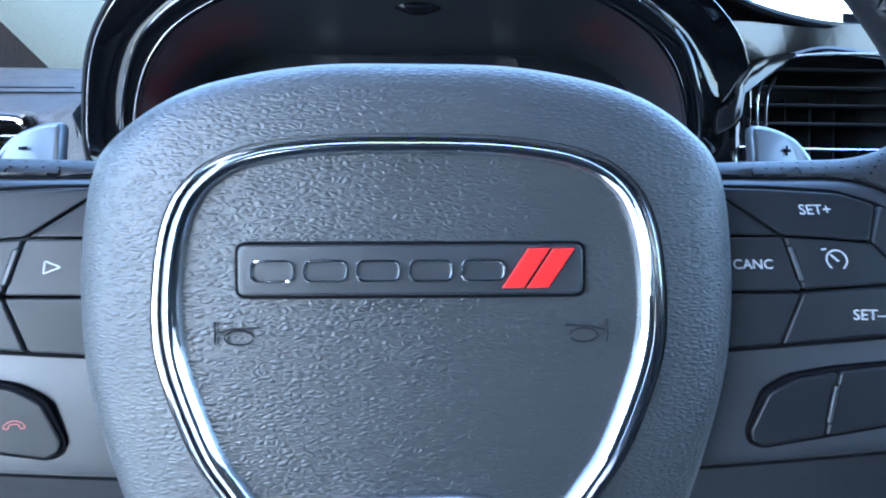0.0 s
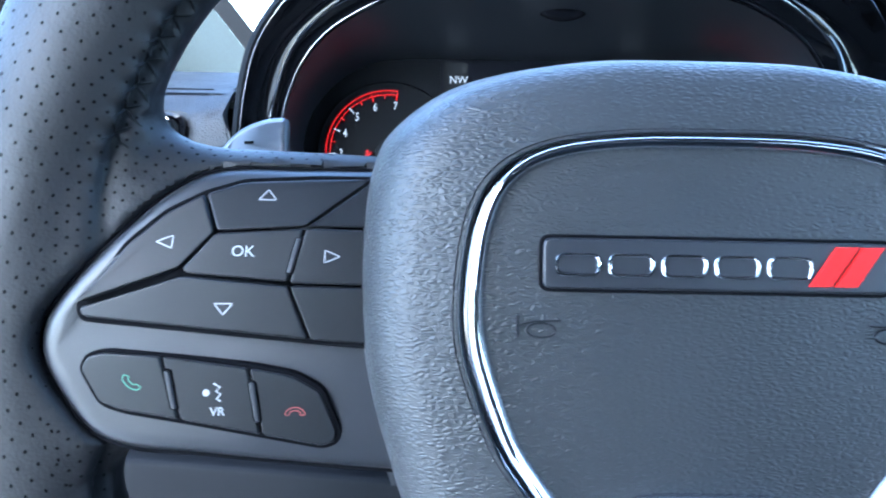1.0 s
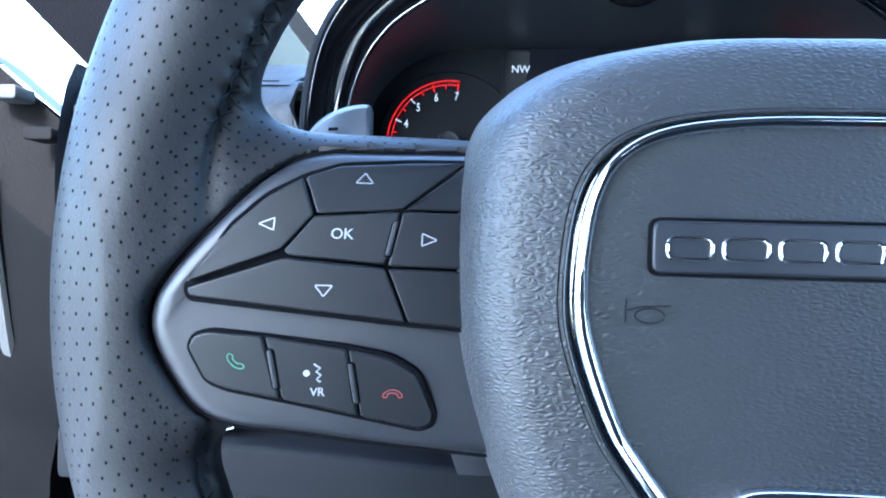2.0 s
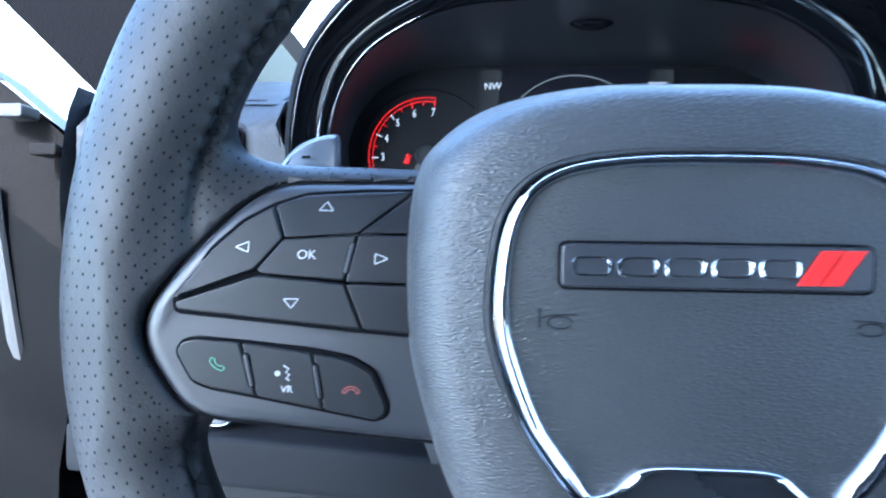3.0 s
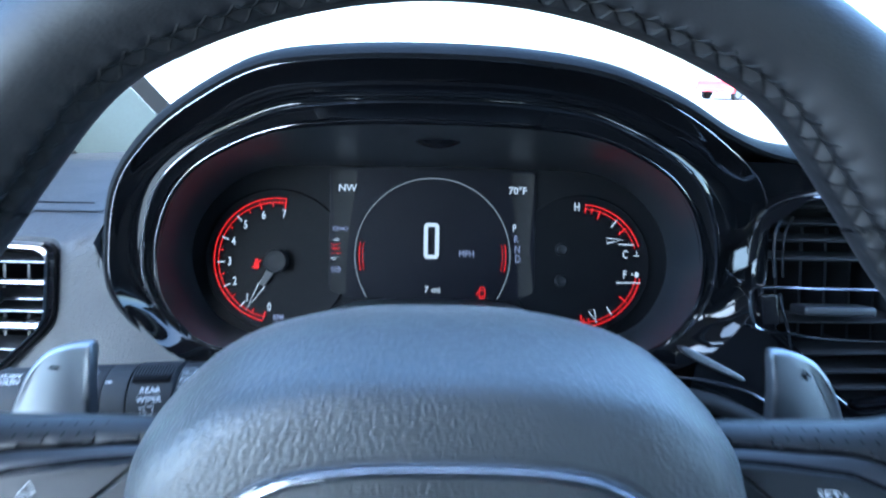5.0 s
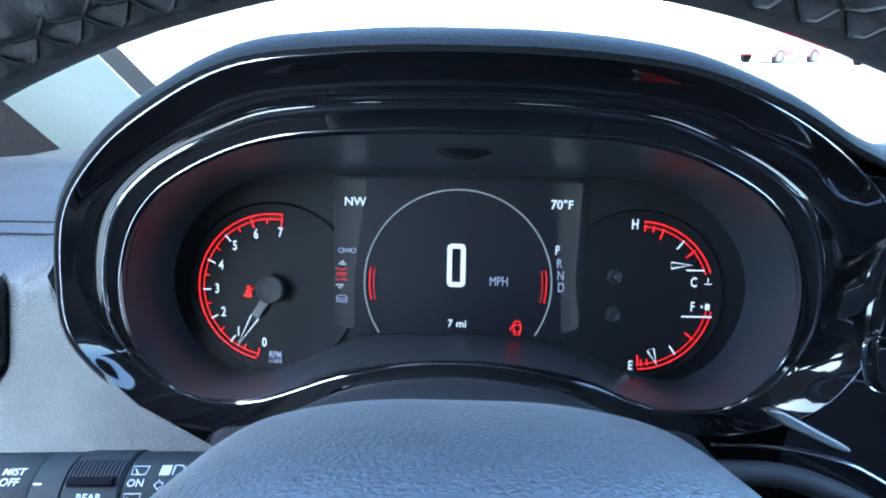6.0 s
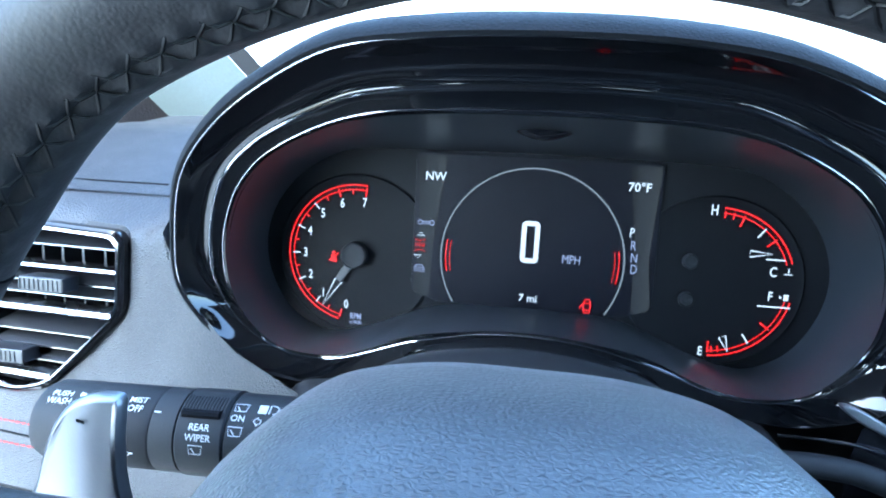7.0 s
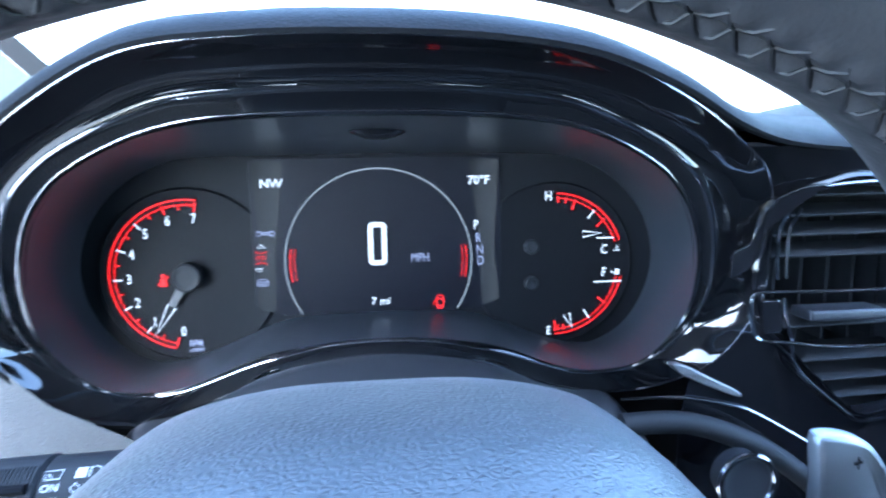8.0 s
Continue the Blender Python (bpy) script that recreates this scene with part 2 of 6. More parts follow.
def box(x0, x1, y0, y1, z0, z1, bm=None, bevel=0.0):
    own = bmesh.new()
    v = [own.verts.new((x, y, z)) for x in (x0, x1) for y in (y0, y1) for z in (z0, z1)]
    for f in ((0, 1, 3, 2), (4, 6, 7, 5), (0, 4, 5, 1), (2, 3, 7, 6), (0, 2, 6, 4), (1, 5, 7, 3)):
        own.faces.new([v[i] for i in f])
    if bevel:
        bmesh.ops.bevel(own, geom=list(own.edges), offset=bevel, segments=3, profile=0.6, affect="EDGES")
    if bm is None:
        return own
    return joined(bm, own)


def joined(bm, other, m=None):
    if m is not None:
        bmesh.ops.transform(other, matrix=m, verts=other.verts)
    me = bpy.data.meshes.new("scratch")
    other.to_mesh(me)
    other.free()
    bm.from_mesh(me)
    bpy.data.meshes.remove(me)
    return bm


def sheet(f, us, vs, bm=None):
    """A surface from a function of two numbers."""
    return loft([[f(u, v) for u in us] for v in vs], closed=False, bm=bm)


def steps(a, b, n):
    return [a + (b - a) * i / n for i in range(n + 1)]


def lettering(words, size, place, bold=0.0, align="CENTER", thick=0.0, bm=None):
    """Words as a mesh. place: a function from the plane of the letters, metres right and up of the anchor, to a point."""
    cu = bpy.data.curves.new("words", "FONT")
    cu.body, cu.size, cu.align_x, cu.align_y, cu.offset, cu.resolution_u = words, size, align, "CENTER", bold, 3
    ob = new("words", cu)
    dg = bpy.context.evaluated_depsgraph_get()
    me = bpy.data.meshes.new_from_object(ob.evaluated_get(dg))
    own = bmesh.new()
    own.from_mesh(me)
    for v in own.verts:
        v.co = place(v.co.x, v.co.y)
    bpy.data.objects.remove(ob)
    bpy.data.meshes.remove(me)
    bpy.data.curves.remove(cu)
    if bm is None:
        return own
    return joined(bm, own)


def stroke(path, width, place, closed=False, bm=None):
    """A flat line of a width along a path in the plane of a print."""
    p = [Vector(q) for q in path]
    k = len(p)
    a, b = [], []
    for i in range(k):
        d = (p[(i + 1) % k] - p[i - 1]) if closed else (p[min(i + 1, k - 1)] - p[max(i - 1, 0)])
        d.normalize()
        w = Vector((-d.y, d.x)) * width / 2
        a.append(place(*(p[i] + w)))
        b.append(place(*(p[i] - w)))
    own = bmesh.new()
    va, vb = [own.verts.new(q) for q in a], [own.verts.new(q) for q in b]
    for i in range(k if closed else k - 1):
        j = (i + 1) % k
        own.faces.new((va[i], va[j], vb[j], vb[i]))
    if bm is None:
        return own
    return joined(bm, own)


def patch(points, place, bm=None):
    own = bmesh.new()
    own.faces.new([own.verts.new(place(*p)) for p in points])
    if bm is None:
        return own
    return joined(bm, own)


def arc(cx, cy, r, a0, a1, n=24):
    return [(cx + r * math.cos(radians(a)), cy + r * math.sin(radians(a))) for a in steps(a0, a1, n)]


def mesh_of(name, bm, mat, flat=False):
    bmesh.ops.recalc_face_normals(bm, faces=bm.faces)
    me = bpy.data.meshes.new(name)
    bm.to_mesh(me)
    bm.free()
    me.materials.append(mat)
    if not flat:
        me.shade_smooth()
        me.set_sharp_from_angle(angle=radians(38))
    return me


def part(name, bm, mat, parent, label="", flat=False):
    ob = new(name, mesh_of(name, bm, mat, flat))
    ob.parent = parent
    if label:
        ob["label"] = label
    return ob


def thing(name, label, category, group="", kind="", m=None):
    ob = new(name)
    ob.empty_display_size = 0.02
    ob.matrix_world = BASE if m is None else m
    return tagged(ob, label, category, group, kind)


def solid(name, bm, mat, label, category, group="", kind="", m=None, flat=False):
    ob = new(name, mesh_of(name, bm, mat, flat))
    ob.matrix_world = BASE if m is None else m
    return tagged(ob, label, category, group, kind)


WORLD = Matrix.Identity(4)


# ---- steering wheel ----
RIM_R, RIM_OUT, RIM_D, RIM_Y = 0.1782, 0.1969, 0.0165, 0.020      # mean ring radius, outer radius, half depth, depth of its middle


def half_width(a):
    """Half the width of the rim: slim over the top, full at the shoulders where the thumbs rest."""
    rise = np.degrees(np.arcsin(np.sin(np.radians(a))))
    t = np.clip((rise - 46) / 15, 0, 1)
    hole = 0.1595 + 0.0067 * t * t * (3 - 2 * t) - 0.0055 * np.exp(-((rise - 38) / 9) ** 2) - 0.0040 * np.exp(-((rise - 22) / 10) ** 2)
    return (RIM_OUT - hole) / 2


def ring_radius(a):
    """Radius of the middle of the rim."""
    return RIM_OUT - half_width(a)


@functools.lru_cache(maxsize=None)
def rim_width(a):
    return float(half_width(a))


def pucker(a, phi):
    """Height of the gathered hide along the sewn inner side of the rim."""
    wave = 0.6 + 0.4 * np.sin(a * 2.513)
    return 0.0008 * (np.exp(-((phi - 149) / 6) ** 2) + np.exp(-((phi - 172) / 6) ** 2)) * wave - 0.0015 * np.exp(-((phi - 160.5) / 4.5) ** 2)


def rim_point(a, phi, out=0.0):
    """A point on the rim: a round the wheel (degrees, 0 at the right), phi round the section (0 outward, 90 to the driver)."""
    g = 1 + 0.02 * math.exp(-((abs((a + 90) % 360 - 180) - 62) / 16) ** 2)       # thumb swellings above the spokes
    out += float(pucker(a, phi % 360))
    c, s = math.cos(radians(phi)), math.sin(radians(phi))
    w = rim_width(round(a, 5))
    r = RIM_OUT - w + (w * g + out) * c
    return Vector((r * math.cos(radians(a)), RIM_Y - (RIM_D * g + out) * s, r * math.sin(radians(a))))


def spoke_y(x, z):
    """Depth of the switch faces on the spokes."""
    return 0.0125 + 0.12 * (0.115 - abs(x)) + 6.5 * max(0.0, z + 0.002) ** 2


wheel = thing("steering_wheel", "black leather three-spoke steering wheel with a chrome-ringed airbag pad", "steering wheel")


def seam_angle(phi):
    """Where the level cross seam meets the rim, on its right half."""
    a = 36.0
    for _ in range(12):
        a = math.degrees(math.asin(0.1058 / (RIM_OUT - rim_width(a) * (1 - math.cos(radians(phi))))))
    return a


def rim_arc(a0, a1, n):
    """A stretch of rim; its ends are angles or functions of the place round the section."""
    end = lambda a, p: a(p) if callable(a) else a
    return loft([[rim_point(end(a0, p) + (end(a1, p) - end(a0, p)) * t, p) for p in range(0, 360, 5)] for t in steps(0, 1, n)], cap0=True, cap1=True)


left_seam = lambda p: 180 - seam_angle(p)
part("rim_top", rim_arc(lambda p: seam_angle(p) + 0.15, lambda p: left_seam(p) - 0.15, 360), RIM, wheel, "smooth black leather upper rim")
part("rim_bottom", rim_arc(242.4, 297.6, 170), RIM, wheel, "smooth black leather lower rim")
for f in (seam_angle, left_seam, lambda p: 242.2, lambda p: 297.8):
    part("seam", tube([rim_point(f(p), p, -0.0005) for p in range(0, 360, 8)], 0.0008, 6, closed=True), GAP, wheel, "sunken leather seam")
    bm = bmesh.new()
    for p in range(20, 175, 5):
        d = (rim_point(f(p), p + 3) - rim_point(f(p), p - 3)).normalized()
        c = rim_point(f(p), p, 0.00015)
        w = (rim_point(f(p) + 0.5, p) - rim_point(f(p) - 0.5, p)).normalized()
        tube([c - w * 0.0010 - d * 0.0004, c + Vector((0, -0.0002, 0)), c + w * 0.0010 + d * 0.0004], 0.0003, 5, bm=bm)
    ob = part("stitching", bm, THREAD, wheel, "black thread over the seam")
    ob["kind"] = "stuff"

# pin holes in the grips
def holes(a0, a1):
    rows = int(abs(a1 - a0) * math.pi / 180 * RIM_R / 0.0037)
    spots, spans = [], []
    for i in range(rows):
        a = a0 + (a1 - a0) * (i + 0.5) / rows
        for j in range(-1, 11):
            phi = 22 + j * 13.0 + (6.5 if i % 2 else 0)
            c = rim_point(a, phi)
            if not 14 <= phi <= 140 or c.z > 0.1035 or (math.hypot(c.x, c.z) < 0.1640 and abs(c.z) < 0.070):
                continue
            spots.append(c)
            spans.append(((rim_point(a + 0.3, phi) - rim_point(a - 0.3, phi)).normalized(), (rim_point(a, phi + 2) - rim_point(a, phi - 2)).normalized()))
    bm = bmesh.new()
    for c, (t, s) in zip(on_hide(spots, [0.00005] * len(spots)), spans):
        bm.faces.new([bm.verts.new(c + 0.00042 * (1.25 * math.cos(k * math.pi / 3) * t + 0.85 * math.sin(k * math.pi / 3) * s)) for k in range(6)])
    return bm


# switch bezels and their keys
BEZEL_EDGE = [(0.066, 0.0300), (0.066, 0.0385), (0.070, 0.0405), (0.085, 0.0402), (0.105, 0.0398), (0.1265, 0.0388), (0.1385, 0.0320), (0.1500, 0.0190), (0.1610, 0.0045), (0.1648, -0.0035), (0.1645, -0.0120),
              (0.1590, -0.0225), (0.1525, -0.0305), (0.1430, -0.0345), (0.1280, -0.0362), (0.1140, -0.0380), (0.0950, -0.0402), (0.0800, -0.0418), (0.070, -0.0424), (0.066, -0.0410), (0.066, -0.0300)]

# hide of the grips: the ring of the rim and the arm of a spoke drawn into one skin, with a pocket for the switch bezel
bezel_line = smooth(BEZEL_EDGE, 5)
lower_cut = Vector((math.cos(radians(-62)), math.sin(radians(-62))))


def bezel_gap(x, z):
    """Distance to the outline of the bezel, less than nothing inside."""
    best, odd = np.full(np.shape(x), 1e9), np.zeros(np.shape(x), bool)
    for p, q in zip(bezel_line, bezel_line[1:] + bezel_line[:1]):
        ex, ez = q.x - p.x, q.y - p.y
        t = np.clip(((x - p.x) * ex + (z - p.y) * ez) / max(ex * ex + ez * ez, 1e-12), 0, 1)
        best = np.minimum(best, (x - p.x - t * ex) ** 2 + (z - p.y - t * ez) ** 2)
        odd ^= ((p.y > z) != (q.y > z)) & (x < p.x + ex * (z - p.y) / (ez if abs(ez) > 1e-12 else 1e-12))
    return np.where(odd, -1, 1) * np.sqrt(best)


def soft_min(a, b, k):
    h = np.maximum(k - np.abs(a - b), 0) / k
    return np.minimum(a, b) - h * h * k / 4


def soft_max(a, b, k):
    return -soft_min(-a, -b, k)


def hide(x, y, z, gap):
    """Signed distance to the skin of the right grip."""
    r, a = np.hypot(x, z), np.degrees(np.arctan2(z, x))
    g = 1 + 0.02 * np.exp(-((np.abs((a + 90) % 360 - 180) - 62) / 16) ** 2)
    wide, deep = half_width(a) * g, RIM_D * g
    u, v = (r - ring_radius(a)) / wide, (y - RIM_Y) / deep
    rim = (np.hypot(u, v) - 1) * np.minimum(wide, deep) - pucker(a, np.degrees(np.arctan2(-v, u)) % 360)
    face = 0.0125 + 0.12 * (0.115 - np.abs(x)) + 6.5 * np.maximum(0, z + 0.002) ** 2
    near_rim = np.clip((x - 0.138) / 0.028, 0, 1)
    arm = soft_max(soft_max(z - 0.0468, -0.0330 - z, 0.008), soft_max(face + 0.0012 + 0.0060 * near_rim * near_rim * (3 - 2 * near_rim) - y, y - 0.044, 0.008), 0.010)
    skin = soft_min(rim, np.maximum(arm, x - 0.1640), 0.020)
    skin = soft_max(skin, -np.maximum(gap - 0.0006, y - face - 0.0062), 0.0016)
    return np.maximum(np.maximum(skin, z - 0.1056), np.maximum(0.0640 - x, lower_cut.y * x - lower_cut.x * z))


def net(xs, ys, zs, f):
    """Surface through the zeros of f on a grid: one corner in each mixed cell, one face over each crossed edge."""
    low = f < 0
    cells = np.zeros(tuple(n - 1 for n in f.shape), int)
    corner = lambda A, i, j, k: A[i:A.shape[0] - 1 + i, j:A.shape[1] - 1 + j, k:A.shape[2] - 1 + k]
    for i, j, k in itertools.product((0, 1), repeat=3):
        cells += corner(low, i, j, k)
    mixed_cells = (cells > 0) & (cells < 8)
    number = np.full(cells.shape, -1)
    number[mixed_cells] = np.arange(int(mixed_cells.sum()))
    at = np.argwhere(mixed_cells)
    h = np.array((xs[1] - xs[0], ys[1] - ys[0], zs[1] - zs[0]))
    pts = np.array((xs[0], ys[0], zs[0])) + (at + 0.5) * h
    faces = []
    for axis in range(3):
        n = [slice(1, -1)] * 3
        n[axis] = slice(0, -1)
        m = list(n)
        m[axis] = slice(1, None)
        e = np.argwhere(low[tuple(n)] != low[tuple(m)])
        for o in range(3):
            if o != axis:
                e[:, o] += 1
        p, q = [o for o in range(3) if o != axis]
        quad = []
        for dp, dq in ((-1, -1), (0, -1), (0, 0), (-1, 0)):
            w = e.copy()
            w[:, p] += dp
            w[:, q] += dq
            quad.append(number[w[:, 0], w[:, 1], w[:, 2]])
        faces.append(np.stack(quad, 1))
    return pts, np.concatenate(faces)


def drawn_to_hide(pts, rounds=6):
    """Points moved onto the skin along its slope."""
    e = 0.0002
    slope = np.zeros_like(pts)
    for _ in range(rounds):
        f = lambda q: hide(q[:, 0], q[:, 1], q[:, 2], bezel_gap(q[:, 0], q[:, 2]))
        here = f(pts)
        for o in range(3):
            step = np.zeros(3)
            step[o] = e
            slope[:, o] = (f(pts + step) - f(pts - step)) / (2 * e)
        size = np.maximum((slope ** 2).sum(1), 0.05)
        pts = pts - slope * np.clip(here / size, -0.0008, 0.0008)[:, None]
    return pts, slope


def on_hide(points, lifts):
    """Points of the rim, lifted onto the skin where a grip swells into its spoke."""
    side = np.array([math.copysign(1, p.x) for p in points])
    q = np.array([(abs(p.x), p.y, p.z) for p in points])
    near = np.abs(np.degrees(np.arctan2(q[:, 2], q[:, 0]))) < 34
    ring = np.stack([q[:, 0], np.zeros(len(q)), q[:, 2]], 1)
    ring *= (RIM_R / np.linalg.norm(ring, axis=1))[:, None]
    ring[:, 1] = RIM_Y
    d = q - ring
    if near.any():
        q[near], d[near] = drawn_to_hide(q[near], 12)
    d /= np.maximum(np.linalg.norm(d, axis=1), 1e-6)[:, None]
    q += d * np.array(lifts)[:, None]
    q[:, 0] *= side
    return [Vector(p) for p in q]


cell = 0.0015
xs, ys, zs = np.arange(0.0600, 0.2030, cell), np.arange(-0.0040, 0.0500, cell), np.arange(-0.1800, 0.1130, cell)
gx, gz = np.meshgrid(xs, zs, indexing="ij")
flat_gap = bezel_gap(gx, gz)
gx, gy, gz = np.meshgrid(xs, ys, zs, indexing="ij")
hide_pts, hide_faces = net(xs, ys, zs, hide(gx, gy, gz, np.repeat(flat_gap[:, None, :], len(ys), axis=1)))
hide_pts, _ = drawn_to_hide(hide_pts)
spokes = {}
for s in (-1, 1):
    scratch = bpy.data.meshes.new("scratch")
    scratch.from_pydata((hide_pts * (s, 1, 1)).tolist(), [], hide_faces.tolist())
    bm = bmesh.new()
    bm.from_mesh(scratch)
    bpy.data.meshes.remove(scratch)
    spokes[s] = part("rim_grip", bm, RIM, wheel, "perforated black leather grip that flares into its spoke")

# threads along the inner side of the rim
def thread_run(a0, a1, count):
    bm = bmesh.new()
    da = (a1 - a0) / count
    pts = []
    for i in range(count):
        a = a0 + da * i
        wob = 1.5 * math.sin(i * 1.7)
        for p0, p1 in ((147 + wob, 174), (174, 147 + wob)):
            pts += [rim_point(a + da * 1.1 * k / 4, p0 + (p1 - p0) * k / 4) for k in range(5)]
    pts = on_hide(pts, [-0.0003, 0.00025, 0.00025, 0.00025, -0.0003] * (2 * count))
    for i in range(0, len(pts), 5):
        tube(pts[i:i + 5], 0.00038, 5, bm=bm)
    return bm


for a0, a1, count in ((16, 164, 59), (199, 341, 57)):
    ob = part("stitching", thread_run(a0, a1, count), THREAD, wheel, "black cross-stitched thread")
    ob["kind"] = "stuff"

SWITCHES = {
    "upper": [(0.1282, 0.0318), (0.1192, 0.0352), (0.1000, 0.0367), (0.0840, 0.0373), (0.1014, 0.0230), (0.1238, 0.0213)],
    "outer": [(0.1553, 0.0026), (0.1452, 0.0180), (0.1370, 0.0262), (0.1282, 0.0318), (0.1240, 0.0213), (0.1318, 0.0116)],
    "centre": [(0.1318, 0.0116), (0.1243, 0.0213), (0.1014, 0.0230), (0.1048, 0.0083), (0.1300, 0.0102)],
    "inner": [(0.1014, 0.0230), (0.0780, 0.0230), (0.0780, 0.0074), (0.1048, 0.0080)],
    "lower": [(0.1553, 0.0019), (0.1312, 0.0101), (0.1048, 0.0079), (0.0989, -0.0066), (0.1543, -0.0008)],
    "blank": [(0.0840, 0.0373), (0.0780, 0.0378), (0.0780, 0.0230), (0.1014, 0.0230)],
    "blank_low": [(0.1048, 0.0079), (0.0780, 0.0074), (0.0780, -0.0085), (0.0989, -0.0066)],
}
ROW = {
    "left": [(0.1545, -0.0135), (0.1530, -0.0103), (0.1490, -0.0092), (0.1356, -0.0102), (0.1305, -0.0270), (0.1450, -0.0242), (0.1500, -0.0220)],
    "middle": [(0.1356, -0.0102), (0.1142, -0.0133), (0.1105, -0.0312), (0.1305, -0.0270)],
    "right": [(0.1142, -0.0133), (0.1030, -0.0155), (0.0960, -0.0195), (0.0912, -0.0300), (0.0918, -0.0330), (0.0950, -0.0344), (0.1105, -0.0312)],
}


def shrunk(poly, d):
    """The outline moved inwards by d."""
    p = [Vector(q) for q in poly]
    n = len(p)
    area = sum(p[i - 1].x * p[i].y - p[i].x * p[i - 1].y for i in range(n))
    out = []
    for i in range(n):
        u, v = (p[i] - p[i - 1]).normalized(), (p[(i + 1) % n] - p[i]).normalized()
        nu, nv = Vector((-u.y, u.x)), Vector((-v.y, v.x))
        if area < 0:
            nu, nv = -nu, -nv
        b = (nu + nv)
        b = b / max(b.length_squared, 0.5) * 2 * d
        out.append(p[i] + b)
    return out


def on_keys(sign, cx, cz, lift=0.0010):
    """Places a print on the switch faces, round a middle."""
    def place(u, v):
        return Vector((cx + u, spoke_y(cx + u, cz + v) - lift, cz + v))
    return place


def triangle_mark(sign, cx, cz, turn):
    place = on_keys(sign, cx, cz)
    pts = [(0.0026 * math.cos(radians(a + turn)), 0.0019 * math.sin(radians(a + turn))) for a in (90, 210, 330)]
    return stroke(rounded(pts, 0.0003, 2), 0.00034, place, closed=True)


def switch_bezel(sign):
    edge = smooth([(sign * x, z) for x, z in BEZEL_EDGE], 5)
    ob = part("switch_bezel", pillow(edge, lambda x, z: spoke_y(x, z) + 0.0003, 0.0075, 0.0042), BEZEL, wheel, "grey satin plastic switch bezel")
    part("bezel_groove", tube([Vector((p.x, spoke_y(p.x, p.y) + 0.0032, p.y)) for p in edge], 0.0007, 6, closed=True), GAP, ob, "dark groove round the bezel")
    # dark wells in which the keys sit
    well = rounded([(sign * x, z) for x, z in [(0.1568, 0.0022), (0.1460, 0.0192), (0.1378, 0.0276), (0.1285, 0.0332), (0.1192, 0.0366), (0.1, 0.0381), (0.0770, 0.0386), (0.0770, -0.0098), (0.0985, -0.0080), (0.1553, -0.0022)]], 0.002)
    well = shrunk(well, 0.0004)
    part("key_well", slab(well, lambda x, z: spoke_y(x, z) + 0.0001, 0.003, 0.0003), GAP, ob, "dark gap round the keys")
    well = rounded([(sign * x, z) for x, z in [(0.1558, -0.0135), (0.1538, -0.0093), (0.1490, -0.0080), (0.1142, -0.0120), (0.1025, -0.0143), (0.0950, -0.0186), (0.0900, -0.0300), (0.0906, -0.0338), (0.0948, -0.0357), (0.1305, -0.0283), (0.1450, -0.0255), (0.1506, -0.0232)]], 0.0025)
    well = shrunk(well, 0.0005)
    part("key_well", slab(well, lambda x, z: spoke_y(x, z) + 0.0001, 0.003, 0.0003), GAP, ob, "dark gap round the keys")
    return ob


def switch_key(bezel, poly, sign, gap=0.00035, name="switch_key", label=""):
    pts = rounded([(sign * x, z) for x, z in shrunk(poly, gap)], 0.0009, 3)
    c = sum(pts, Vector((0, 0))) / len(pts)
    sx, sz = (spoke_y(c.x + 0.002, c.y) - spoke_y(c.x - 0.002, c.y)) / 0.004, (spoke_y(c.x, c.y + 0.002) - spoke_y(c.x, c.y - 0.002)) / 0.004
    flat = lambda x, z: spoke_y(c.x, c.y) + sx * (x - c.x) + sz * (z - c.y) - 0.0007
    return part(name, slab(pts, flat, 0.003, 0.0005), KEY, bezel, label)


